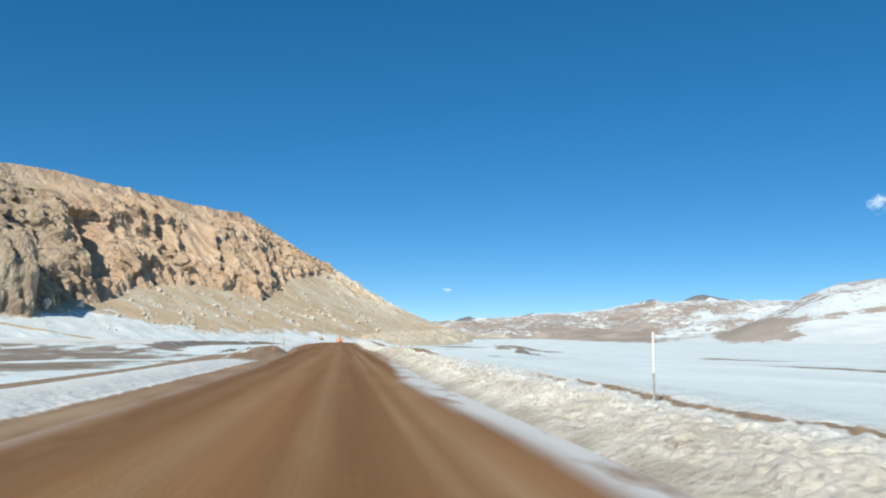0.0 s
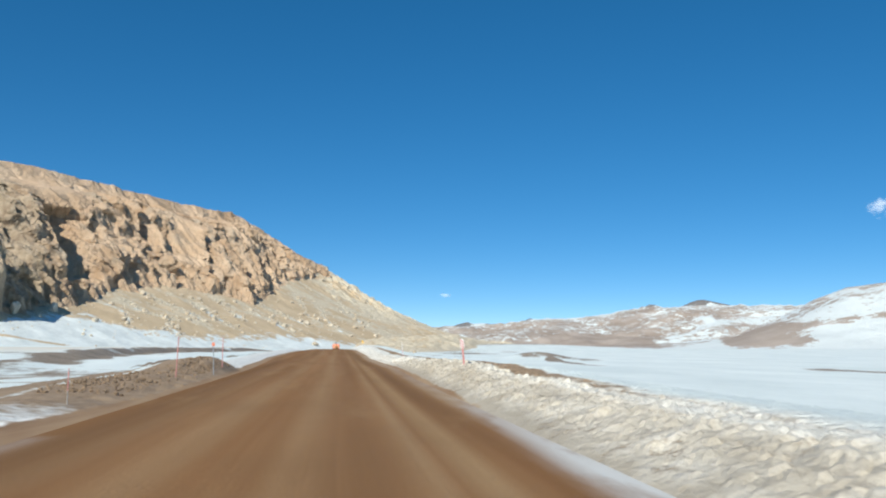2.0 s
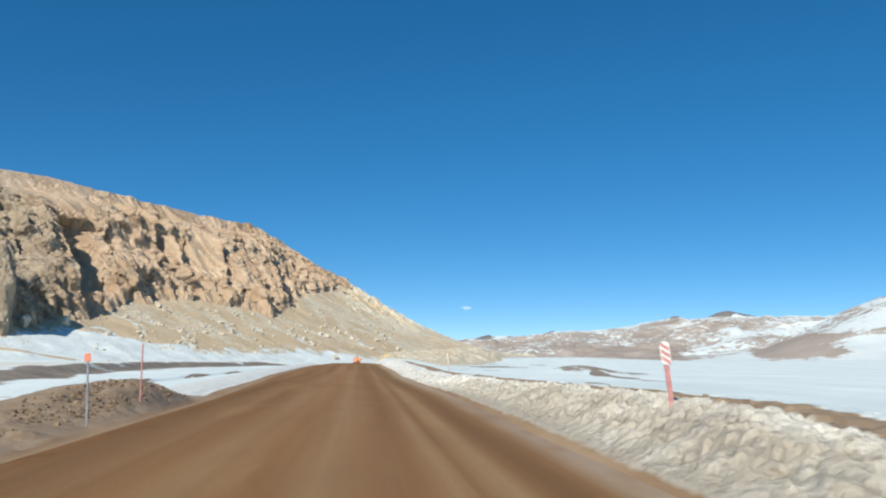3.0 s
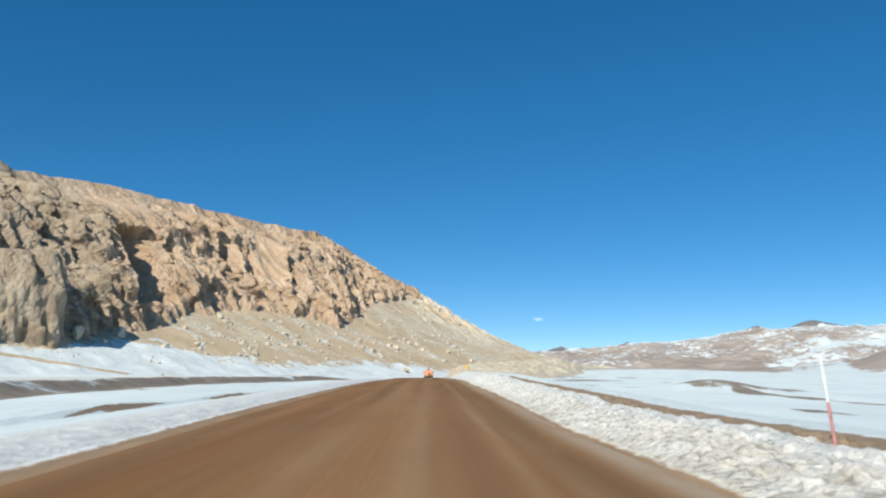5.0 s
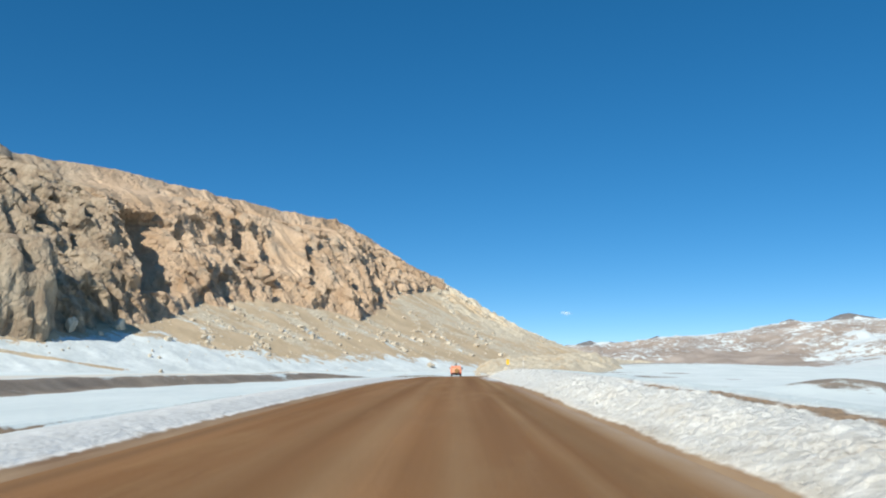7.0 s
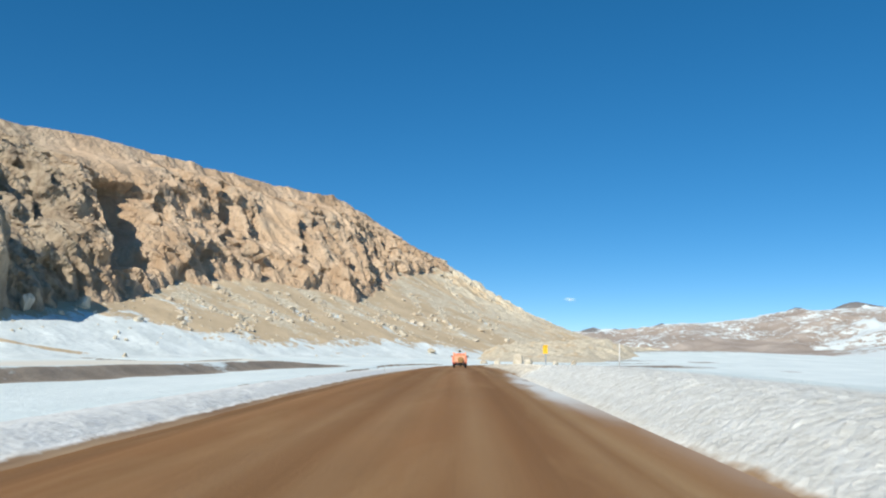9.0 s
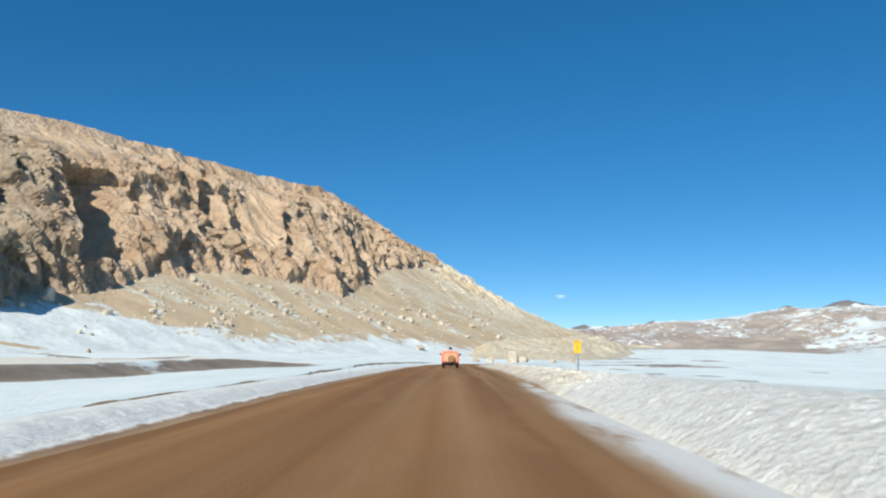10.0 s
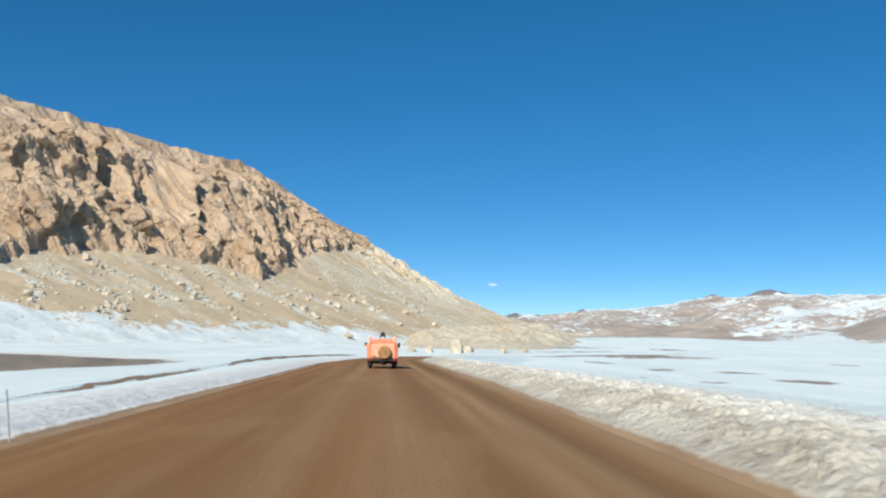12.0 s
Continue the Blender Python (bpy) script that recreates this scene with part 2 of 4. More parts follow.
def range_material():
    b = Build("snow_patched_brown_slopes", 0.9, spec=0.2)
    big = b.noise(0.006, 8, 0.62, at=(1, 0.7, 2.5), warp=0.4)
    small = b.noise(0.045, 8, 0.75, at=(1, 1, 2.0))
    brown = b.mix(b.ramp(b.noise(0.01, 6), 0.35, 0.65), (0.35, 0.285, 0.235), (0.49, 0.415, 0.355))
    brown = b.mix(b.attr("crag"), brown, (0.15, 0.15, 0.155))
    snow = b.mix(b.noise(0.02, 5), (0.66, 0.72, 0.72), (0.80, 0.85, 0.84))
    f = b.calc("ADD", b.attr("bare"), b.calc("ADD", b.ramp(big, 0.25, 0.75, -0.5, 0.5), b.ramp(small, 0.25, 0.75, -0.85, 0.85)))
    return b.done(b.mix(b.ramp(f, 0.44, 0.58), snow, brown), b.calc("ADD", big, b.calc("MULTIPLY", small, 0.4)), 22.0, strength=0.6)


def boulder_material():
    b = Build("pale_boulder", 0.9, spec=0.2)
    c = b.mix(b.ramp(b.noise(0.9, 6), 0.35, 0.65), (0.50, 0.43, 0.32), (0.72, 0.65, 0.53))
    c = b.mix(b.calc("MULTIPLY", b.random(), 0.6), c, (0.40, 0.31, 0.22))
    return b.done(c, b.noise(2.5, 6, 0.7), 0.3)


MUD, GROUND, BANK, ROCK, RANGE, STONE = (road_material(), ground_material(), bank_material(), rock_material(), range_material(), boulder_material())
BERM = bank_material("cleaner_ploughed_snow", (0.885, 0.87, 0.81), (0.925, 0.915, 0.87), 0.03)
ORANGE = plain("faded_orange_paint", (0.86, 0.27, 0.135), 0.5, wear=0.22, scale=3.0)
PALE_ORANGE = plain("sun_bleached_orange_panel", (0.90, 0.44, 0.28), 0.55, wear=0.2, scale=3.0)
BLACK = plain("sooty_black_steel", (0.02, 0.019, 0.018), 0.6)
RUBBER = plain("dusty_rubber", (0.035, 0.032, 0.03), 0.9)
TAN = plain("dusty_tan_canvas", (0.40, 0.22, 0.09), 0.9, wear=0.3, scale=5.0)
GLASS = plain("dark_window_glass", (0.03, 0.035, 0.04), 0.08, wear=0.1)
WHITE = plain("white_paint", (0.80, 0.79, 0.76), 0.5, wear=0.15, scale=4.0)
RED = plain("faded_red_paint", (0.62, 0.09, 0.07), 0.5, wear=0.3, scale=4.0)
FADED = plain("sun_faded_red_paint", (0.60, 0.27, 0.25), 0.6, wear=0.3, scale=5.0)
LENS = plain("red_lamp_lens", (0.45, 0.02, 0.015), 0.25)
YELLOW = plain("yellow_sign_sheeting", (0.88, 0.52, 0.02), 0.4, wear=0.1, scale=3.0)
INK = plain("dark_brown_lettering", (0.09, 0.045, 0.012), 0.6)
ZINC = plain("galvanised_grey_steel", (0.34, 0.36, 0.38), 0.5, metal=0.4, wear=0.25, scale=5.0)
GRIMY = plain("mud_stained_white_paint", (0.40, 0.38, 0.35), 0.7, wear=0.35, scale=7.0)
BACK = plain("dull_orange_reflector", (0.85, 0.28, 0.16), 0.5, wear=0.2)

# ---- plan: heights and edges along the road (y runs ahead, x to the right) ----
def road_z(y):
    return 1.4 * np.exp(-((np.asarray(y, float) - 235) / 110.0) ** 2)


def bend(y):
    return (np.maximum(np.asarray(y, float), 364) - 364) ** 2 / 190.0


def left_edge(y):
    return np.interp(y, [0, 60, 100, 130, 150, 300, 420], [-4.5, -4.4, -4.7, -5.8, -7.1, -7.6, -7.6])


def left_drop(y):
    return np.interp(y, [0, 100, 130, 150, 300], [0, 0, -0.15, -0.35, -0.42])


def right_edge(y):
    return np.interp(y, [0, 26, 34, 48, 75, 100, 130, 150, 200, 250, 275, 300, 420], [4.4, 4.3, 4.2, 4.5, 4.5, 4.7, 3.95, 4.1, 3.8, 3.95, 4.3, 4.9, 5.0])


def bank_height(y):
    return np.interp(y, [0, 14, 18, 23, 30, 60, 71, 80, 90, 120, 132, 150, 195, 230, 250, 260, 300, 360, 430], [0.53, 0.52, 0.57, 0.57, 0.56, 0.64, 0.68, 0.86, 0.76, 0.48, 0.44, 0.56, 0.92, 1.0, 0.76, 0.66, 0.6, 0.5, 0.25])


def berm_height(y):
    return np.interp(y, [0, 55, 68, 74, 86, 92, 95, 99, 130, 200, 330, 430], [0.3, 0.32, 0.14, 0.28, 0.32, 0.88, 0.82, 0.12, 0.22, 0.34, 0.34, 0.15])


def berm_crest(y):
    return np.interp(y, [66, 72, 86, 92, 97, 102], [1.7, 3.2, 3.0, 1.6, 1.5, 1.7])


def scarp(d, y, lo, hi):
    """A low eroded earth step that runs beside the road, about 15 m off."""
    return 0.34 * step(d - 0.8 * fbm(y / 9, y * 0, 2, 4), lo, hi) * step(y, 98, 125) * (0.35 + 0.9 * fbm(y / 12, y * 0 + 3, 2, 8))


def terrace(x, y):
    """How far a point lies beyond the foot of the earth bank that edges the upper flat."""
    line = np.interp(y, [30, 80, 110, 150, 193, 240, 275, 320, 350, 372, 420], [-14, -17, -20, -28, -34, -37, -32.5, -30.5, -22, -14, -9])
    return line + 3.0 * (fbm(y / 14, y * 0, 3, 91) - 0.5) - x


def old_track(x, y):
    """How far a point lies beyond the second, lower earth step below the hill."""
    return y - np.interp(x, [-200, -140, -72, -32], [600, 495, 377, 328]) - 6 * (fbm(x / 18, x * 0, 2, 95) - 0.5)


def field_z(x, y):
    """The open ground on both sides, away from the road."""
    x, y = np.asarray(x, float), np.asarray(y, float)
    r = np.hypot(x, y)
    right = -1.25 - 0.3 * step(x, 20, 60) + 4.0 * step(r, 300, 1400)
    left = 0.1 + scarp(-x, y, 15.8, 16.8) + (1.15 * step(terrace(x, y), 0, 3.0) * step(y, 60, 190) + 0.012 * np.maximum(-x - 60, 0) * (1 - step(-x, 160, 400))) * (1 - step(y, 330, 362)) + 0.6 * step(old_track(x, y), 0, 3.0) * step(-x, 30, 40) * (1 - step(-x, 150, 220)) - 0.5 * (1 - step(y, 60, 130))
    knoll = 2.3 * np.exp(-(((x - 57) / 9) ** 2 + ((y - 275) / 15) ** 2))
    mound = knoll + 6.0 * np.exp(-((x - 190) ** 2 / 9000.0 + (y - 900) ** 2 / 40000.0))
    roll = 0.5 * (fbm(x / 24, y / 24, 4, 3) - 0.5) * step(np.abs(x), 14, 40)
    return np.where(x > 0, right, left) + mound + roll


def lerp(a, b, t):
    return a + (b - a) * t


def mesh_from(name, P, faces, mat, attrs=(), smooth=True):
    me = bpy.data.meshes.new(name)
    me.from_pydata(P.reshape(-1, 3).tolist(), [], faces)
    me.materials.append(mat)
    for key, v in attrs:
        at = me.attributes.new(key, "FLOAT", "POINT")
        at.data.foreach_set("value", np.ascontiguousarray(np.broadcast_to(v, P.shape[:-1]), dtype=np.float32).ravel())
    me.polygons.foreach_set("use_smooth", [smooth] * len(me.polygons))
    me.update()
    return me


def sheet(name, P, mat, attrs=(), smooth=True):
    """A grid of points as one mesh object."""
    k, n = P.shape[:2]
    i = np.arange(k * n).reshape(k, n)
    faces = np.stack([i[:-1, :-1], i[:-1, 1:], i[1:, 1:], i[1:, :-1]], -1).reshape(-1, 4).tolist()
    return new(name, mesh_from(name, P, faces, mat, attrs, smooth))


def spread(lo, hi, near, grow, limit):
    """Steps from lo to hi that start at near metres and grow."""
    out, d = [lo], near
    while out[-1] < hi:
        out.append(out[-1] + d)
        d = min(d * grow, limit)
    return out


# ---- ground, one sheet to the horizon ----
def patch(x, y, cx, cy, rx, ry, turn=0.0):
    c, s = math.cos(radians(turn)), math.sin(radians(turn))
    u, v = ((x - cx) * c + (y - cy) * s) / rx, (-(x - cx) * s + (y - cy) * c) / ry
    return np.clip(1.35 - np.hypot(u, v), 0, 1)


def ground():
    side = spread(60, 4900, 1.4, 1.09, 260)
    xs = np.array([-v for v in side[::-1]] + list(np.arange(-59, 60, 1.0)) + side)
    ahead = spread(420, 4900, 1.4, 1.05, 120)
    behind = spread(20, 4900, 2, 1.25, 400)
    ys = np.array([-v for v in behind[::-1]] + list(np.arange(-19, 420, 1.1)) + ahead)
    X, Y = np.meshgrid(xs, ys)
    f = field_z(X, Y)
    core = road_z(Y) - 0.75
    xr = X - bend(Y)
    t = np.where(xr > 0, step(xr, 7, 16), step(-xr, 8, 16))
    Z = lerp(np.minimum(core, f + 2), f, t)
    bare = np.zeros_like(X) - 0.3
    wx = X + 16 * (fbm(X / 22, Y / 40, 4, 81) - 0.5)
    wy = Y + 70 * (fbm(X / 26, Y / 60, 4, 83) - 0.5)
    bits = [(-48, 92, 42, 50, 12), (-24, 78, 16, 40, 4), (-33, 272, 5, 9, 0), (-36, 200, 6, 10, 0), (-13, 38, 5, 12, 0),
            (62, 101, 7, 12, 10), (83, 157, 8, 8, 0), 
            (31, 190, 2, 12, -4), (60, 470, 40, 22, 25), (60, 650, 60, 50, 0), (190, 930, 110, 160, 0)]
    for cx, cy, rx, ry, turn in bits:
        bare = np.maximum(bare, patch(wx, wy, cx, cy, rx, ry, turn) * 0.95 - 0.14)
    for cx, cy, rx, ry, turn in ((62, 274, 14, 18, -8), (55, 240, 2.6, 62, -7), (68, 296, 3, 26, -14), (28.6, 361, 5.8, 6, 8), (41, 384, 3.2, 7, 0), (48.7, 376, 3.8, 7, 0), (48, 354, 6.2, 9, -8), (30.4, 315.6, 1.6, 4, 0),
                               (29.3, 311, 1.4, 3, 0), (41, 419, 2.6, 9, 0), (115, 589, 7, 20, 0), (35, 350, 4, 3, 8), (30, 331.6, 1.2, 3, 0), (54.5, 324.5, 3, 6, 0), (88.7, 416, 2.6, 10, 0), (99, 518.5, 5, 18, 0), (60, 545, 50, 8, 35)):
        bare = np.maximum(bare, patch(X + 3 * (fbm(X / 8, Y / 20, 3, 85) - 0.5), Y + 9 * (fbm(X / 4, Y / 12, 3, 87) - 0.5), cx, cy, rx, ry, turn) * (1.1 if ry > 12 else 0.9) - 0.1)
    d = terrace(X, Y)
    rim = step(d, -2.5, -0.5) * (1 - step(d, 2.5, 4.2)) * step(Y, 95, 125) * (1 - step(Y, 345, 362))
    bare = np.maximum(bare, rim * (0.52 + 0.7 * fbm(Y / 16, X / 30 + 7, 3, 93)))
    bare = bare - 0.9 * np.maximum(patch(X, Y, -22, 81, 13, 2.2, 43), patch(X, Y, -22, 150, 9, 34, 8) * (d < -2))
    e = old_track(X, Y)
    bare = np.maximum(bare, step(e, -1.5, 0.0) * (1 - step(e, 3.0, 5.0)) * step(-X, 33, 42) * (1 - step(-X, 150, 165)) * (0.55 + 0.6 * fbm(X / 16, X * 0 + 7, 3, 97)))
    dust = step(d, 3, 6) * (1 - step(d, 24, 42)) * step(Y, 120, 160) * (1 - step(Y, 350, 380))
    ob = sheet("ground", np.stack([X, Y, Z], -1), GROUND, [("bare", bare), ("dust", dust)])
    tagged(ob, "wind-packed snow field with bare brown earth patches", "ground", kind="structure")


# ---- road ----
def road():
    ys = np.array(list(np.arange(-40, 345, 1.0)) + list(np.arange(345, 480, 2.0)))
    t = np.linspace(0, 1, 40)
    xl, xr = left_edge(ys) - 0.12, right_edge(ys) + 0.5
    X = lerp(xl[:, None], xr[:, None], t[None])
    Y = np.broadcast_to(ys[:, None], X.shape)
    drop = left_drop(Y) * step(-X, 4.2, 7.6)
    ruts = -0.035 * sum(np.exp(-((X - c) / 0.35) ** 2) for c in (-2.9, -1.1, 0.9, 2.6))
    Z = road_z(Y) + drop + ruts + 0.03 * (fbm(X / 0.8, Y / 9, 3, 2) - 0.5) - 0.001 * X ** 2 - 1.3 * step(Y, 400, 440)
    win = np.interp(ys, [-10, 8, 55, 70, 212, 224, 236, 242, 257, 264, 420], [0.8, 1, 1, 0.25, 0.2, 1, 1, 1, 0.9, 0.05, 0.05])[:, None]
    wide = np.interp(ys, [0, 20, 30, 45, 60, 212, 226, 238, 246, 256, 264, 420], [0.6, 0.65, 0.95, 0.8, 0.4, 0.25, 0.9, 0.9, 0.55, 0.45, 0.2, 0.2])[:, None]
    edge = right_edge(Y) - wide * (0.8 + 0.5 * fbm(Y / 5, Y * 0, 3, 9))
    slush = win * step(X - edge, -0.35, 0.35) + 0.3 * step(-X + left_edge(Y), -0.5, 0.2) * (Y < 60)
    sway = 0.35 * (fbm(Y / 60, Y * 0, 2, 19) - 0.5)
    track = sum(k * np.exp(-((X - c - sway) / w) ** 2) for c, w, k in ((2.75, 0.25, 0.8), (2.05, 0.18, 0.65), (0.35, 0.35, 0.45), (-1.5, 0.4, 0.45), (-3.0, 0.25, 0.3)))
    verge = np.interp(Y, [0, 55, 70, 190, 200, 240, 256], [0, 0, 1, 1, 0.3, 0.3, 1])
    track = track + 0.9 * verge * np.exp(-((X - right_edge(Y) + 0.2) / 0.4) ** 2)
    damp = 0.8 * verge * np.exp(-((X - right_edge(Y) + 1.15) / 0.4) ** 2) + np.exp(-((X - left_edge(Y) - 0.7) / 0.6) ** 2) * 0.8 + 0.5 * np.exp(-((X - 1.3 - sway) / 0.4) ** 2) + 0.4 * np.exp(-((X + 2.6 - sway) / 0.45) ** 2)
    ob = sheet("road", np.stack([X + bend(Y), Y, Z], -1), MUD, [("slush", slush), ("track", track), ("damp", damp)])
    tagged(ob, "mud-covered brown mountain road with wheel tracks", "road", kind="structure")


# ---- ploughed snow along both edges ----
def bank_z(x, y):
    foot, h = right_edge(y), bank_height(y)
    crest = foot + 2.3
    face = h * (1 - np.clip((crest - x) / 2.3, 0, 1.2) ** 1.7)
    flat = 0.03 + 0.0 * y
    back = h - flat * np.clip(x - crest, 0, 3.2) - 0.34 * np.clip(x - crest - 3.2, 0, 30)
    return np.where(x < crest, face, back)


def snow_bank():
    ys = np.array(list(np.arange(-40, 1, 0.5)) + list(np.arange(1, 345, 0.125)) + list(np.arange(345, 500, 0.8)))
    t = np.concatenate([np.linspace(-0.35, 3.2, 38), np.linspace(3.3, 13, 18)])
    X = right_edge(ys)[:, None] + t[None] + 0.14 * (fbm(ys / 3.0, ys * 0, 2, 1) - 0.5)[:, None] * (t < 1)
    Y = np.broadcast_to(ys[:, None], X.shape).copy()
    rel = bank_z(X, Y)
    on = step(t, 0.15, 0.9)[None] * (1 - 0.75 * step(t, 2.6, 4.5)[None]) * (1 - 0.68 * step(Y, 178, 196) * (1 - step(Y, 240, 252)))
    sk = X + 0.1 * Y
    k1 = facets((sk + 0.3 * fbm(X, Y, 2, 3)) / 0.46, Y / 0.5, 13)
    k2, e2 = blocks(X / 0.30 + 0.5 * fbm(X * 2, Y * 2, 2, 5), Y / 0.34, 17)
    lumps = 0.13 * (fbm(sk / 1.1, Y / 0.9, 2, 4) - 0.5) + 0.11 * k1 + 0.13 * k2 * e2 + 0.07 * facets(sk / 0.24, Y / 0.27, 15) - 0.06 + 0.35 * (fbm(X / 3, Y / 4, 3, 12) - 0.5)
    lumps = lumps * np.interp(Y, [60, 75, 100, 115, 138, 150, 245, 258], [1.0, 1.2, 1.2, 1.35, 1.3, 0.85, 0.8, 0.95])
    Z = road_z(Y) + rel + lumps * on * np.clip(bank_height(Y), 0.3, 1) - 0.04 - 1.3 * step(Y, 400, 440)
    dirt = np.interp(Y, [0, 20, 50, 70, 95, 112, 150, 190, 200, 245, 255, 330], [0.75, 0.6, 0.65, 0.95, 1.15, 0.35, 0.25, 0.15, -0.1, 0.0, 0.85, 0.95]) - 0.5 * step(t, 1.5, 2.3)[None] + 0.35 * (1 - step(t, 0.0, 0.6)[None])
    # mask for the painted crevice shade and soil, strongest at block borders
    gap_shade = (1 - step(e2 * (0.3 + k2), 0.04, 0.46)) * (1 - step(t, 1.7, 2.5)[None]) * np.interp(Y, [0, 60, 75, 100, 115, 138, 150, 248, 262], [0.3, 0.5, 0.9, 0.9, 1, 0.9, 0.4, 0.25, 0.7])
    soil = step(t, 2.3, 2.9)[None] * np.interp(Y, [0, 10, 25, 33, 60, 75, 100, 150, 178, 195, 255], [0.85, 0.85, 0.65, 0.4, 0.42, 0.8, 0.85, 0.85, 0.6, 0.1, 0.15])
    out = np.interp(ys, [0, 45, 66, 105, 150, 180], [2.9, 3.0, 3.7, 3.7, 3.5, 2.9])[:, None]
    soil = soil * (1 - step(t[None], out, out + 0.8))
    mud = (1 - step(t, 0.0, 0.4)[None]) * np.interp(Y, [0, 60, 72, 200, 214, 244, 256], [0, 0, 1, 1, 0.1, 0.1, 1])
    ob = sheet("snow_bank", np.stack([X + bend(Y), Y, Z], -1), BANK, [("dirt", dirt), ("gap_shade", gap_shade), ("soil", soil), ("mud", mud), ("clean", np.broadcast_to(step(t, 3.0, 4.4)[None], Z.shape))], False)
    tagged(ob, "lumpy dirty snow bank ploughed up beside the road", "snow bank", kind="structure")


def snow_berm():
    ys = np.array(list(np.arange(-40, 1, 0.5)) + list(np.arange(1, 345, 0.22)) + list(np.arange(345, 500, 1.0)))
    t = np.concatenate([np.linspace(-0.5, 2.8, 24), np.linspace(3.0, 12.0, 34)])
    X = left_edge(ys)[:, None] - t[None]
    Y = np.broadcast_to(ys[:, None], X.shape).copy()
    h = berm_height(Y)
    base = road_z(Y) + left_drop(Y)
    w = np.interp(ys, [0, 62, 70, 96, 106, 140, 230], [1.3, 1.2, 0.5, 0.5, 1.0, 0.9, 0.25])[:, None]
    crest = berm_crest(ys)[:, None]
    u = t[None] - w * (1 - step(t, 3, 6)[None])
    up = h * (1 - np.clip((crest - u) / crest, 0, 1.0) ** 1.6)
    g = field_z(X, Y)
    away = step(u, crest, 9.3)
    g = g + scarp(-X, Y, 14.9, 15.15) - scarp(-X, Y, 15.8, 16.8)
    Z = np.where(u < crest, base + up - 0.015 * (u < 0), lerp(base + h, g + 0.06 - 0.6 * step(t, 9.8, 12.0)[None], away))
    on = step(u, -0.1, 0.4) * (1 - 0.7 * step(t, 2, 4)[None]) + 0.08 * step(t, -0.3, 0.2)[None]
    heap = np.interp(Y, [0, 68, 74, 93, 98], [0.4, 0.4, 1.1, 1.1, 0.4])
    k1, e1 = blocks(X / 0.5, Y / 0.6, 23)
    Z = Z + on * heap * (0.16 * (fbm(X / 1.1, Y / 1.3, 3, 14) - 0.5) + 0.16 * (k1 - 0.45) * (1 - (1 - e1) ** 2)) - 0.03 - 1.3 * step(Y, 400, 440)
    soil = np.interp(Y, [0, 60, 68, 72, 94, 99, 104], [0.1, 0.15, 0.8, 1, 1, 0.7, 0.05]) * (1 - step(t, 3.4, 5.0)[None])
    mud = 1 - step(u, -0.15, 0.4)
    soil = np.maximum(soil, np.interp(Y + 14 * (fbm(X / 5, Y / 8, 3, 99) - 0.5), [0, 26, 44, 102, 112], [0, 0.2, 1, 1, 0]) * step(t[None] + 2.4 * (fbm(Y / 7, X / 7, 3, 98) - 0.5), 4.0, 5.2))
    d = -X - 0.8 * fbm(Y / 9, Y * 0, 2, 4)
    soil = np.maximum(soil, 1.2 * step(d, 14.8, 14.95) * (1 - step(d, 15.1, 15.3)) * (-0.45 + 2.0 * fbm(Y / 12, Y * 0 + 3, 2, 8)) * step(Y, 98, 125))
    dirt = -0.1 + 0.6 * (1 - step(u, 0.1, 0.5)) - 0.3 * step(u, 1.2, 2.4)
    ob = sheet("snow_berm", np.stack([X + bend(Y), Y, Z], -1), BERM, [("dirt", np.broadcast_to(dirt, Z.shape)), ("soil", soil), ("mud", mud), ("clean", np.broadcast_to(step(t, 3.0, 5.0)[None], Z.shape))])
    tagged(ob, "low snow and soil berm along the road edge", "snow bank", kind="structure")


# ---- the rocky hill: s runs up the slope, a along the foot ----
UP, ALONG = np.array([-0.82, 0.572]), np.array([0.572, 0.82])
CREST_A = [200, 300, 366, 376, 400, 450, 550, 650, 674, 700, 740, 785, 830, 868, 920, 978, 1040, 1110, 1200, 1300, 1400, 1500]
CREST_Z = [130, 141, 146, 141, 141, 142.5, 141, 138.5, 140, 131, 123, 108, 98, 82, 64, 43, 29, 21, 15, 10, 3, -3]
FOOT_A = [200, 311, 336, 364, 396, 451, 524, 553, 585, 611, 706, 806, 860]
FOOT_S = [430, 438, 450, 465, 471, 505, 521, 508, 495, 507, 551, 577, 603]


# stony runs down the scree: places along the foot, and up the slope
RUNS = [((469, 475, 486, 477), (510, 488, 479, 447)), ((447, 427), (446, 434)), ((550, 541, 530), (512, 483, 455)), ((587, 603, 600), (509, 482, 450)),
        ((682, 645, 628), (527, 486, 455)), ((697, 660, 632), (511, 475, 434)), ((520, 508, 500), (508, 480, 445)), ((440, 436, 452), (488, 470, 452)), ((757, 735, 700), (540, 505, 455)),
        ((415, 420, 405), (484, 466, 440)), ((570, 565, 560), (500, 470, 436))]


def run_near(s, a):
    """1 in the middle of a stony run, 0 away from it."""
    best = 0.0 * s
    for along, up in RUNS:
        line = np.interp(s, up[::-1], along[::-1])
        best = np.maximum(best, np.exp(-((a - line) / 6.5) ** 2) * step(s, up[-1] - 8, up[-1] + 4) * (1 - step(s, up[0], up[0] + 6)))
    return best


def scree(s, a):
    z = np.interp(s, [300, 380, 405, 455, 481, 520, 545, 620], [-5, -2.0, 2, 22, 31, 50, 64, 110])
    return np.where(z > 0, z * np.minimum(1, np.interp(a, CREST_A, CREST_Z) / 101.0), z)


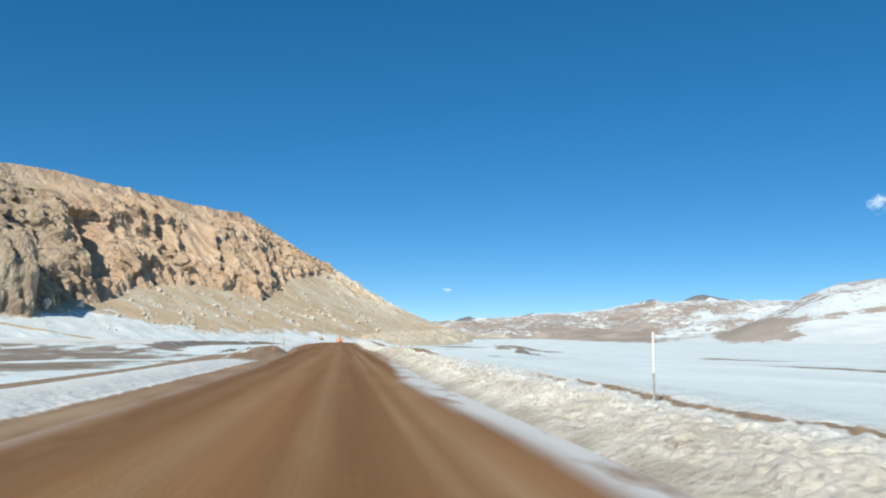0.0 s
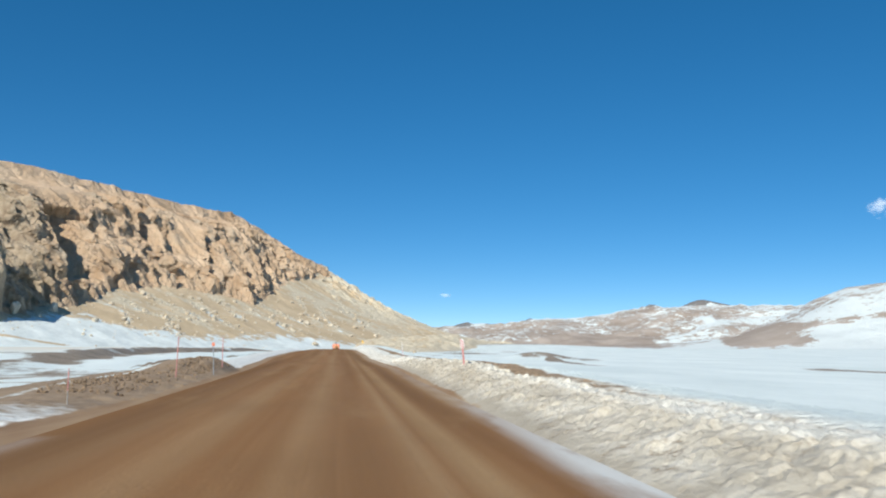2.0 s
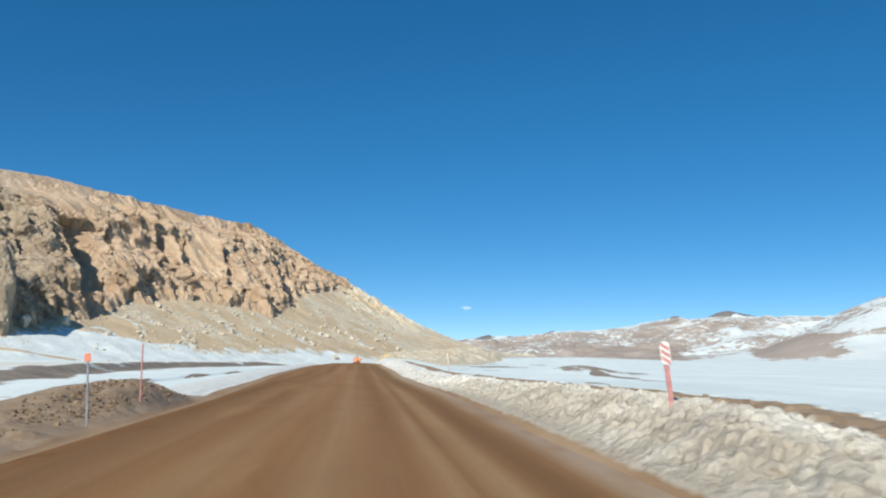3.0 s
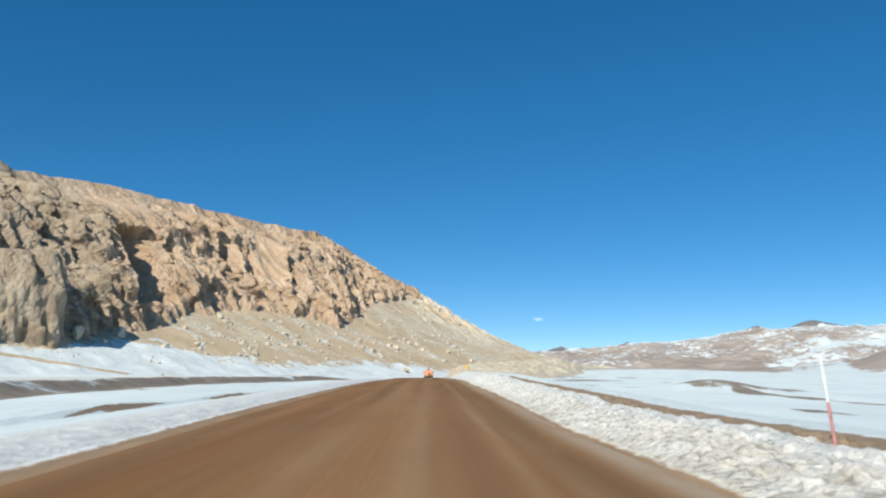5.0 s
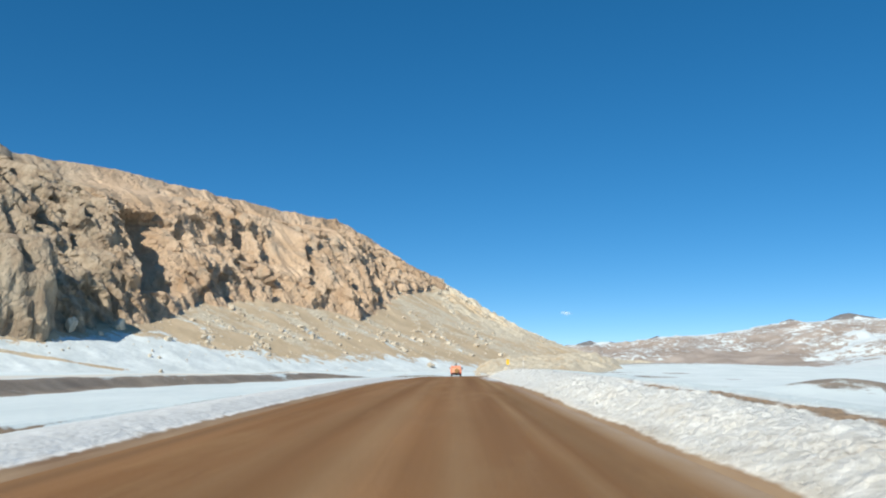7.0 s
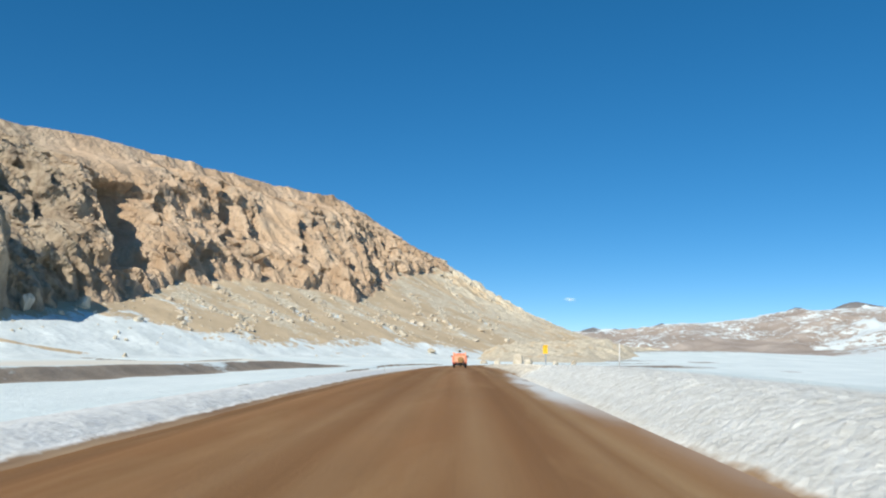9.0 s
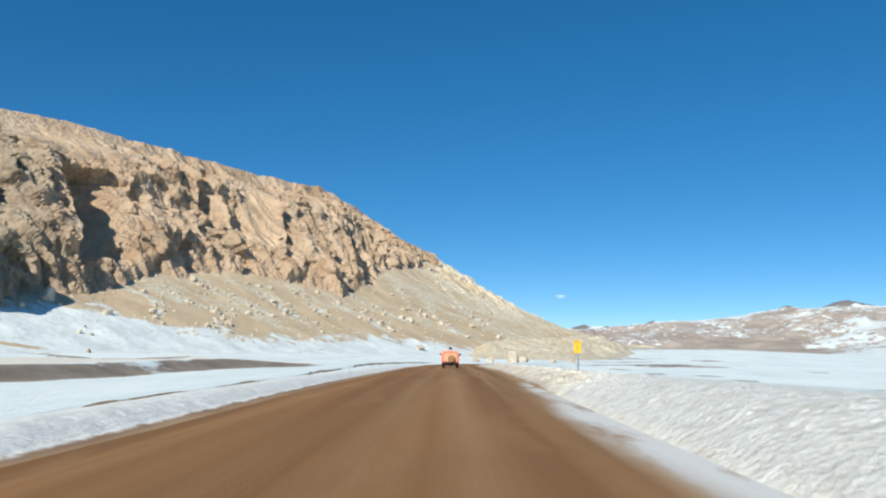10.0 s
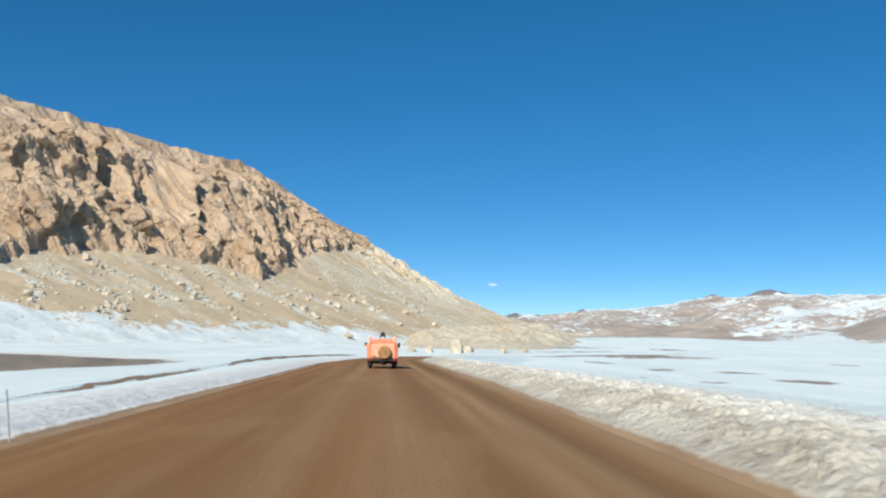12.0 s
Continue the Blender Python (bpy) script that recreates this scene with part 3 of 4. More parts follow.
def ledge(a, z, path_a, path_z, width, amp):
    """A buttress that breaks off along a line up the cliff into a recess, which lies in its shade."""
    r = a - np.interp(z, path_z, path_a)
    proud = 0.3 * np.exp(-(np.minimum(r, 0) / (1.2 * width)) ** 2) * (1 - step(r, 0.0, 2.0))
    sunk = 0.85 * step(r, 0.0, 2.2) * (1 - step(r, 0.5 * width, 1.35 * width))
    z0, z1 = path_z[0], path_z[-1]
    return amp * (proud - sunk) * step(z, z0 - 4, z0 + 4) * (1 - step(z, z1 - 1, z1 + 4))


# where the large buttresses break off: places along the foot, heights, width, depth
LEDGES = [
    ((392, 396, 402, 405, 408), (49, 55, 75, 90, 102), 36, 28), ((510, 516, 522), (90, 105, 120), 11, 11), ((471, 474, 481, 487), (46, 58, 70, 78), 9, 9),
    ((512, 520, 521, 512), (45, 52, 58, 66), 10, 11), ((557, 573, 588), (65, 89, 114), 12, 7), ((445, 446), (102, 109), 6, 6), ((341, 347), (76, 88), 9, 8),
    ((634, 640), (106, 126), 9, 8), ((655, 664), (80, 108), 10, 9), ((608, 616), (58, 82), 9, 8), ((700, 706), (62, 80), 8, 9), ((680, 686), (108, 126), 8, 8)]


def small_ledges():
    """Lesser breaks, strewn over the cliff."""
    rs = np.random.RandomState(61)
    for _ in range(16):
        a = rs.uniform(290, 780)
        low = 20 + float(scree(np.interp(a, FOOT_A, FOOT_S), a))
        z = rs.uniform(low, max(low + 1, float(np.interp(a, CREST_A, CREST_Z)) - 34))
        yield (a, a + rs.uniform(2, 9)), (z, z + rs.uniform(12, 24)), rs.uniform(6, 10), rs.uniform(4, 7)


def hill():
    A = np.concatenate([np.arange(255, 880, 0.95), np.arange(880, 1500, 2.0)])
    low, high, top = np.linspace(0, 1, 110), np.linspace(0, 1, 165)[1:], np.linspace(0, 1, 26)[1:]
    wob = (12 * (fbm(A / 40, A * 0, 3, 5) - 0.5) + 22 * (ridged(A / 17, A * 0, 3, 15) - 0.62)) * (1 - step(A, 800, 860))
    sb = np.interp(A, FOOT_A, FOOT_S) + wob
    sc = 605 + 8 * (fbm(A / 55, A * 0, 3, 6) - 0.5)
    zc = np.interp(A, CREST_A, CREST_Z) + 2.6 * (fbm(A / 14, A * 0, 4, 8) - 0.5) * step(A, 150, 300)
    sb = np.minimum(sb, sc - 2)
    zb = np.minimum(scree(sb, A), zc - 0.5)
    S1 = lerp(300.0, sb[:, None], low[None])
    Z1 = np.minimum(scree(S1, A[:, None]), zb[:, None])
    curve = high + 0.10 * np.sin(high * math.pi) + 0.035 * np.sin(high * math.pi * 4)
    S2, Z2 = lerp(sb[:, None], sc[:, None], high[None]), lerp(zb[:, None], zc[:, None], np.clip(curve, 0, 1)[None])
    S3 = sc[:, None] + 300 * top[None] ** 1.6
    Z3 = zc[:, None] + 9 * np.sin(top * 1.5)[None] * step(A, 600, 400)[:, None] - 25 * top[None] ** 2 * step(A, 300, 700)[:, None]
    S, Z = np.concatenate([S1, S2, S3], 1), np.concatenate([Z1, Z2, Z3], 1)
    AA = np.broadcast_to(A[:, None], S.shape)
    part_v = np.concatenate([low - 1, high, 1 + top])[None]
    cliff = step(part_v, -0.03, 0.08) * (1 - step(part_v, 1.0, 1.35)) * (1 - 0.75 * step(AA, 770, 860))
    lean = 0.05 + 0.35 * (1 - step(AA, 380, 520))
    q = AA + lean * Z
    wx, wz = 16 * (fbm(AA / 22, Z / 22, 3, 41) - 0.5), 14 * (fbm(AA / 22, Z / 22, 3, 43) - 0.5)
    # bare slabs with little relief: the brow, and the tall slab beside the crack
    brow = np.exp(-(((AA - 432 - 0.5 * (130 - Z)) / 38) ** 2 + ((Z - 126) / 15) ** 2) ** 2)
    tall = np.exp(-(((AA - np.interp(Z, [64, 81, 133, 140], [541, 552, 585, 590])) / 15) ** 2 + ((Z - 103) / 36) ** 2) ** 2)
    smooth = np.maximum(np.maximum(brow, tall), 0.7 * step(part_v, 0.80, 0.97) * (1 - step(AA, 640, 690)))
    smooth = np.maximum(smooth, 0.8 * np.exp(-(((AA - 637) / 14) ** 2 + ((Z - 128) / 13) ** 2) ** 2))
    D = 11 * (ridged(q / 46, Z / 75, 2, 21) - 0.55) + 8 * (ridged((q + wx) / 21, (Z + wz) / 40, 2, 23) - 0.55)
    rugged = worn(8.0 * facets((q + wx) / 15, (Z + wz) / 21, 3) + 6.0 * facets((q + 0.5 * wx) / 6.5, (Z + wz) / 13, 5))
    rugged = rugged + 3.6 * facets((q + 0.3 * wx) / 3.4, (Z + 0.4 * wz) / 6.0, 9) + 1.8 * (fbm(AA / 2.2, Z / 2.6, 2, 27) - 0.5)
    rugged = rugged + 4.0 * (ridged((q + wx) / 9, (Z + wz) / 34, 2, 25) - 0.55)
    cave = AA - np.interp(Z, LEDGES[0][1], LEDGES[0][0])
    rugged = rugged * (1 - 0.75 * step(cave, -3, 2) * (1 - step(cave, 26, 38)) * step(Z, 44, 52) * (1 - step(Z, 101, 107)))
    D = D + (1 - 0.9 * smooth) * rugged * (1 + 0.25 * (1 - step(AA, 395, 425)) - 0.25 * step(AA, 560, 640)) * (1 - 0.7 * step(part_v, 0.86, 1.0))
    D = D * (1 - 0.45 * smooth) - 2.5
    for path_a, path_z, width, amp in LEDGES + list(small_ledges()):
        D = D + ledge(AA + 2.2 * (fbm(Z / 6, AA / 30, 3, 47) - 0.5), Z, path_a, path_z, width, amp)
    D = D * cliff
    # the prow, a detached crag that stands out towards the road
    edge = 321 + 3 * (fbm(Z / 7, Z * 0, 2, 49) - 0.5)
    prow = np.interp(Z, [15, 30, 57, 60, 68], [0, 13, 41, 38, 0]) * np.where(AA < edge, np.exp(-((AA - edge) / 45) ** 2), np.exp(-((AA - edge) / 4) ** 2))
    D = D * (1 - 0.6 * (prow > 6)) + prow * (0.78 + 0.3 * ridged(AA / 11 + Z / 60, Z / 60, 3, 31))
    loose = (1 - cliff) * step(part_v, -0.9, -0.4) * (1 - step(part_v, 1.0, 1.02))
    rough = loose * (1.3 * (fbm(AA / 14, S / 18, 4, 33) - 0.5) + 1.3 * (ridged(AA / 26, S / 120, 2, 34) - 0.6) + step(AA, 700, 820) * (2.0 + 3.0 * step(part_v, -0.35, -0.05)) * (ridged(AA / 9, S / 10, 3, 35) - 0.55))
    rough = rough + loose * step(AA, 760, 840) * step(part_v, -0.4, -0.15) * worn(7.0 * facets(AA / 11, S / 13, 37) + 4.5 * facets(AA / 4.5, S / 5, 39))
    So = S - D * 0.95
    Zo = Z + D * 0.14 + rough + cliff * 1.2 * (fbm(AA / 4, Z / 4, 2, 37) - 0.5)
    P = np.stack([So * UP[0] + AA * ALONG[0], So * UP[1] + AA * ALONG[1], Zo], -1)
    talus = np.clip(1 - step(part_v, -0.02, 0.015) * (1 - step(part_v, 1.0, 1.35)) * (1 - 0.75 * step(AA, 770, 860)) + 0.25 * step(AA, 820, 860), 0, 1)
    talus = np.where(part_v > 1.0, 0.35, talus)
    line = np.interp(AA, [200, 310, 335, 361, 385, 400, 450, 480, 535, 570, 640, 760, 900], [18, 17, 17, 22, 20, 13, 9, 8, 11, 10, 3, 2, 0])
    snow = 0.5 + np.clip((line - Zo) / 14.0, -1.2, 0.8)
    snow = np.maximum(snow, -0.2 + 0.70 * run_near(S, AA) * step(Zo, 52, 26))
    path_s = np.interp(AA, [275, 290, 310, 330], [434, 427, 416, 406])
    snow = snow - 1.3 * np.exp(-((S - path_s) / 2.2) ** 2) * (1 - step(AA, 330, 342))
    snow = np.where(part_v > 0, -0.6, snow)
    rubble = 0.12 + 0.6 * (ridged(AA / 30 + S / 60, S / 130, 2, 40) - 0.55) * 2 + 0.5 * step(AA, 640, 860) + 0.5 * step(AA, 760, 860) * step(part_v, -0.45, -0.1) - 0.2 * step(Zo, 8, 2) + 0.35 * run_near(S, AA) + 0.8 * np.exp(-((AA - np.interp(S, [460, 516, 555], [715, 735, 725])) / 3.0) ** 2) * step(S, 455, 465) * (1 - step(S, 555, 562))
    ob = sheet("rocky_hill", P, ROCK, [("talus", talus), ("snow", snow), ("rubble", rubble), ("slab", smooth * cliff), ("grey", 1 - step(AA - 0.4 * Z, 340, 385))], False)
    soft_side = np.zeros((P.shape[0] - 1, P.shape[1] - 1), bool)
    soft_side[A[:-1] < 690, :len(low) - 3] = True
    soft_side[:, len(low):] = smooth[1:, len(low) + 1:] > 0.5
    ob.data.polygons.foreach_set("use_smooth", soft_side.ravel().tolist())
    tagged(ob, "craggy tan rock hill with scree slope and snowy foot", "hill", kind="structure")


def low_spur():
    """The last low nose of the hill, where the road bends round it."""
    xs, ys = np.arange(-40, 190, 1.5), np.arange(540, 1000, 1.8)
    X, Y = np.meshgrid(xs, ys)
    end = 84 + 0.24 * (Y - 580) + 22 * (fbm(X / 30, Y / 40, 3, 65) - 0.5)
    h = 11.5 * (0.25 * step(Y, 566, 610) + 0.75 * step(Y, 600, 820)) * (1 - step(Y, 870, 990)) * (1 - step(X, end - 42, end)) * step(X, 2, 34)
    crags = 4.5 * (ridged(X / 16, Y / 26, 3, 61) - 0.6) + 2.6 * (ridged(X / 5.5, Y / 7, 2, 63) - 0.55)
    Z = field_z(X, Y) - 1.2 + h + step(h, 0.6, 5) * crags
    one = np.ones_like(X)
    ob = sheet("low_spur", np.stack([X, Y, Z], -1), ROCK, [("talus", one), ("snow", 0.3 - 0.2 * h), ("rubble", 0.45 + 0.5 * fbm(X / 12, Y / 30, 3, 67))], True)
    tagged(ob, "low tan scree spur at the bend of the road", "hill", kind="structure")


# ---- far slopes ----
def slopes(name, label, azs, rs, crest, bare, rough, seed, crag=lambda az: 0.0 * az):
    AZ, R = np.meshgrid(np.radians(azs), rs, indexing="ij")
    T = (R - rs[0]) / (rs[-1] - rs[0])
    X, Y = R * np.sin(AZ), R * np.cos(AZ)
    peak = crest(np.degrees(AZ))
    shape = step(T, 0, 0.86) ** 1.2 - 0.35 * step(T, 0.86, 1.0)
    n = ridged(X / 420, Y / 420, 5, seed) - 0.62
    Z = -6 + (peak + 6) * shape + rough * n * np.sin(np.clip(T / 0.86, 0, 1) * math.pi) ** 0.7 + rough * 0.34 * (ridged(X / 90, Y / 90, 4, seed + 9) - 0.6) * step(T, 0.05, 0.3)
    ob = sheet(name, np.stack([X, Y, Z], -1), RANGE, [("bare", bare(np.degrees(AZ), T, Z)), ("crag", crag(np.degrees(AZ)) * step(T, 0.5, 0.58))])
    tagged(ob, label, "mountain", kind="structure")


def far_country():
    AZ1 = [-60, -20, 2, 6.5, 8.8, 10.4, 13.5, 16.3, 19.3, 20.6, 21.2, 21.9, 23.8, 24.7, 25.6, 27.6, 29.3, 33, 40, 60, 85]
    EL1 = [1.5, 1.5, 1.0, 1.2, 1.42, 1.46, 1.9, 2.05, 2.38, 2.55, 2.6, 2.62, 2.74, 2.78, 2.78, 2.72, 2.7, 2.8, 3.0, 3.0, 2.5]
    def base(az):
        return np.interp(az, [8, 13.5, 15, 18, 21, 21.8], [12, 24, 56, 54, 34, 1])

    def bare(az, T, Z):
        """Brown at the foot, mottled above, white along the crest and in one slanting gully."""
        gully = np.exp(-((T - np.interp(az, [19.2, 22, 26, 29], [0.16, 0.26, 0.48, 0.6])) / 0.05) ** 2) * step(az, 18.8, 20.5)
        low = 1.1 * (1 - step(Z / base(az), 0.75, 1.0)) + 0.5 * (1 - step(T, 0.08, 0.22)) * (1 - step(az, 21, 24))
        return 0.70 - 0.55 * step(T, 0.70, 0.84) + low - 0.6 * gully - 0.12 * step(az, 18, 27) * step(T, 0.1, 0.4) * (1 - step(T, 0.4, 0.75))

    slopes("mountain_range", "distant brown mountain range patched with snow", np.arange(-60, 85, 0.16), np.linspace(2000, 4250, 90),
           lambda az: 3935 * np.tan(np.radians(np.interp(az, AZ1, EL1))), bare, 70, 50)
    AZ3 = [6, 7.4, 8.2, 8.8, 9.3, 10.2, 11.6, 13.2, 14, 15.4, 20.2, 20.8, 21.2, 21.7, 22.6, 23.3, 23.8, 24.3, 24.7, 25.1, 25.5, 26.3, 28]
    EL3 = [1.0, 1.3, 1.65, 1.8, 1.7, 1.72, 1.5, 2.05, 1.8, 1.7, 2.5, 2.84, 2.98, 2.88, 2.6, 2.86, 3.08, 3.24, 3.27, 3.2, 3.08, 2.88, 2.5]
    slopes("far_peaks", "far dark rocky peaks with snow in their hollows", np.arange(6, 28.01, 0.1), np.linspace(4300, 4850, 30),
           lambda az: 4773 * np.tan(np.radians(np.interp(az, AZ3, EL3))),
           lambda az, T, Z: 0.9 - 1.5 * np.exp(-((az - 25.15) / 0.24) ** 2) * (1 - step(T, 0.72, 0.80)) - 0.6 * np.exp(-((az - 22) / 0.5) ** 2) - 0.9 * np.exp(-((az - 9.6) / 0.5) ** 2), 30, 70,
           lambda az: 0.8 + 0.0 * az)
    AZ2 = [14, 18, 22, 26, 28.5, 31, 32.7, 35.4, 45, 60, 85]
    Z2 = [2, 8, 12, 26, 60, 102, 124, 132, 140, 135, 95]
    slopes("snowy_hillside", "snow-covered hillside with a brown bare band", np.arange(14, 85, 0.18), np.linspace(1180, 1950, 80),
           lambda az: np.interp(az, AZ2, Z2),
           lambda az, T, Z: -0.45 + 1.6 * np.exp(-((Z - 15) / 13) ** 2) * step(az, 24.8, 26.0) * (1 - step(az, 29.5, 32))
           + 1.2 * np.exp(-((Z - np.interp(az, [23, 26, 30, 35, 45], [20, 26, 40, 60, 88])) / 12.0) ** 2) * step(az, 26, 28)
           + 0.95 * step(T, 0.42, 0.62) + 0.6 * (1 - step(az, 20, 23)) * step(T, 0.05, 0.15), 14, 60)


# ---- loose rock and snow ----
def lump(radius, seed, squash=0.75, cuts=2):
    """A broken stone: a rough ball cleft along random planes."""
    bm = bmesh.new()
    bmesh.ops.create_icosphere(bm, subdivisions=cuts, radius=radius)
    rnd = random.Random(seed)
    off = Vector((rnd.random() * 50, rnd.random() * 50, rnd.random() * 50))
    clefts = [(Vector((rnd.gauss(0, 1), rnd.gauss(0, 1), rnd.gauss(0, 0.8))).normalized(), rnd.uniform(0.5, 0.8) * radius) for _ in range(9)]
    for v in bm.verts:
        co = v.co * (1.05 + 0.5 * noise.noise(v.co / radius * 0.9 + off) + 0.2 * noise.noise(v.co / radius * 2.3 + off))
        for n, d in clefts:
            co = co - max(0.0, co.dot(n) - d) * n
        v.co = Vector((co.x, co.y, co.z * squash))
    return bm


def boulders():
    meshes = []
    for k in range(6):
        me = bpy.data.meshes.new("boulder")
        bm = lump(1.15, k + 3, 0.8, 3)
        bm.to_mesh(me)
        bm.free()
        me.materials.append(STONE)
        meshes.append(me)
    rnd = random.Random(11)

    def place(x, y, z, size, tall=1.0):
        ob = new("boulder", rnd.choice(meshes))
        ob.location, ob.scale = (x, y, z), (size * rnd.uniform(0.8, 1.4), size * rnd.uniform(0.8, 1.3), size * tall)
        ob.rotation_euler = (rnd.uniform(-0.3, 0.3), rnd.uniform(-0.3, 0.3), rnd.uniform(0, 6.28))
        tagged(ob, "pale angular boulder resting on the scree", "boulder", "boulders on the scree")

    count = 0
    while count < 250:
        if count < 190:
            along, up = rnd.choice(RUNS)
            s = rnd.uniform(up[-1] - 6, up[0] - 2)
            a = float(np.interp(s, up[::-1], along[::-1])) + rnd.gauss(0, 4.5)
        else:
            a, s = rnd.uniform(320, 830), rnd.uniform(395, 545)
        if s > float(np.interp(a, FOOT_A, FOOT_S)) - 2 or (float(scree(s, a)) < 9 and rnd.random() < 0.85):
            continue
        p = s * UP + a * ALONG
        size = rnd.choice([0.7, 0.8, 1.0, 1.2, 1.5, 2.1])
        place(p[0], p[1], float(scree(s, a)) + 0.08 * size, size, rnd.uniform(0.65, 1.2))
        count += 1
    for x, y, size in ((21.8, 500, 2.6), (27, 516, 1.5), (15, 512, 1.4), (36, 505, 1.1), (10, 520, 1.2), (44, 515, 1.0)):
        place(x, y, float(field_z(x, y)) + size * 0.3, size, 1.3)
    # the two pale blocks beside the crag
    for a, s, size in ((362, 457, 2.2), (333, 451, 2.8)):
        p = s * UP + a * ALONG
        place(p[0], p[1], float(scree(s, a)) + size * 0.8, size, 2.2)


def scatter(name, label, category, mat, spots, seed, kinds=5, squash=0.75):
    """Many small lumps, too many to count, as one mesh."""
    base = []
    for k in range(kinds):
        bm = lump(1.0, seed + k, squash, 1)
        base.append((np.array([v.co[:] for v in bm.verts]), np.array([[v.index for v in f.verts] for f in bm.faces])))
        bm.free()
    rs = np.random.RandomState(seed)
    V, F, n = [], [], 0
    for x, y, z, size in spots:
        v, f = base[rs.randint(kinds)]
        turn = rs.rand() * 6.28
        c, s = math.cos(turn), math.sin(turn)
        w = v * size
        V.append(np.stack([w[:, 0] * c - w[:, 1] * s + x, w[:, 0] * s + w[:, 1] * c + y, w[:, 2] + z], -1))
        F.append(f + n)
        n += len(v)
    V = np.concatenate(V)
    ob = new(name, mesh_from(name, V, np.concatenate(F).tolist(), mat, [], False))
    tagged(ob, label, category, kind="stuff")


def debris():
    rs = np.random.RandomState(5)
    spots = []
    while len(spots) < 1500:
        a, s = rs.uniform(300, 980), rs.uniform(392, 600)
        if s > np.interp(a, FOOT_A, FOOT_S) + 2 or run_near(np.array(s), np.array(a)) < 0.15 + 0.6 * rs.rand() and rs.rand() < 0.85 or scree(s, a) < 9 and rs.rand() < 0.8:
            continue
        p = s * UP + a * ALONG
        spots.append((p[0], p[1], float(scree(s, a)) + 0.1, rs.choice([0.35, 0.5, 0.7, 1.0])))
    while len(spots) < 3100:
        a, s = rs.uniform(690, 1080), rs.uniform(470, 606)
        if s < np.interp(a, FOOT_A, FOOT_S) + 1 and a < 800 or fbm(np.array(a / 15), np.array(s / 22), 3, 73) < 0.5 or rs.rand() > ((s - 460) / 146) ** 1.5:
            continue
        p = s * UP + a * ALONG
        top = float(np.interp(a, CREST_A, CREST_Z))
        spots.append((p[0], p[1], min(float(scree(s, a)), top) + 0.2, rs.choice([0.6, 0.9, 1.3, 1.9])))
    while len(spots) < 4100:
        a, s = rs.uniform(770, 1120), 607 - 55 * rs.rand() ** 1.5
        p = s * UP + a * ALONG
        spots.append((p[0], p[1], min(float(scree(s, a)), float(np.interp(a, CREST_A, CREST_Z))) + 0.2, 0.8 + 2.8 * rs.rand() ** 3))
    scatter("scree_rubble", "pale loose rubble strewn over the scree slope", "rubble", STONE, spots, 21)
    spots = []
    for _ in range(1900):
        y = rs.uniform(70, 97)
        c = float(berm_crest(y))
        t = rs.uniform(0.25, 1.15) * c + 0.5
        z = float(road_z(y) + berm_height(y) * (1 - np.clip((c + 0.5 - t) / c, 0, 1.0) ** 1.6))
        spots.append((float(left_edge(y)) - t, y, z, 0.015 + 0.075 * rs.rand() ** 3))
    scatter("soil_clods", "dark frozen soil clods on the roadside heap", "soil", INK_SOIL, spots, 41, squash=0.9)


# ---- things ----
def part(name, bm, material, parent, label=""):
    me = bpy.data.meshes.new(name)
    bmesh.ops.recalc_face_normals(bm, faces=bm.faces)
    bm.to_mesh(me)
    bm.free()
    me.materials.append(material)
    ob = new(name, me)
    ob.parent = parent
    if label:
        ob["label"] = label
    return ob


def thing(name, at, label, category, group="", turn=0.0):
    ob = new(name)
    ob.location, ob.rotation_euler = at, (0, 0, radians(turn))
    ob.empty_display_size = 0.2
    return tagged(ob, label, category, group)


def box(w, d, h, at=(0, 0, 0), bevel=0.02, seg=2, taper=1.0):
    """A bevelled block, w by d by h, whose base is centred at the point."""
    bm = bmesh.new()
    bmesh.ops.create_cube(bm, size=1)
    for v in bm.verts:
        k = taper if v.co.z > 0 else 1.0
        v.co = Vector((v.co.x * w * k + at[0], v.co.y * d + at[1], (v.co.z + 0.5) * h + at[2]))
    if bevel:
        bmesh.ops.bevel(bm, geom=bm.edges[:], offset=bevel, segments=seg, affect="EDGES", profile=0.5)
    return bm


def rod(a, b, r, r2=None, n=12):
    a, b = Vector(a), Vector(b)
    bm = bmesh.new()
    bmesh.ops.create_cone(bm, cap_ends=True, segments=n, radius1=r, radius2=r if r2 is None else r2, depth=(b - a).length)
    m = Matrix.Translation((a + b) / 2) @ (b - a).to_track_quat("Z", "Y").to_matrix().to_4x4()
    bmesh.ops.transform(bm, matrix=m, verts=bm.verts)
    return bm


def outline(points, y0, y1, bevel=0.0):
    """A flat outline in x and z, given depth from y0 to y1."""
    bm = bmesh.new()
    vs = [bm.verts.new((x, y0, z)) for x, z in points]
    f = bm.faces.new(vs)
    r = bmesh.ops.extrude_face_region(bm, geom=[f])
    for v in r["geom"]:
        if isinstance(v, bmesh.types.BMVert):
            v.co.y = y1
    bmesh.ops.recalc_face_normals(bm, faces=bm.faces)
    if bevel:
        bmesh.ops.bevel(bm, geom=bm.edges[:], offset=bevel, segments=2, affect="EDGES", profile=0.5)
    return bm


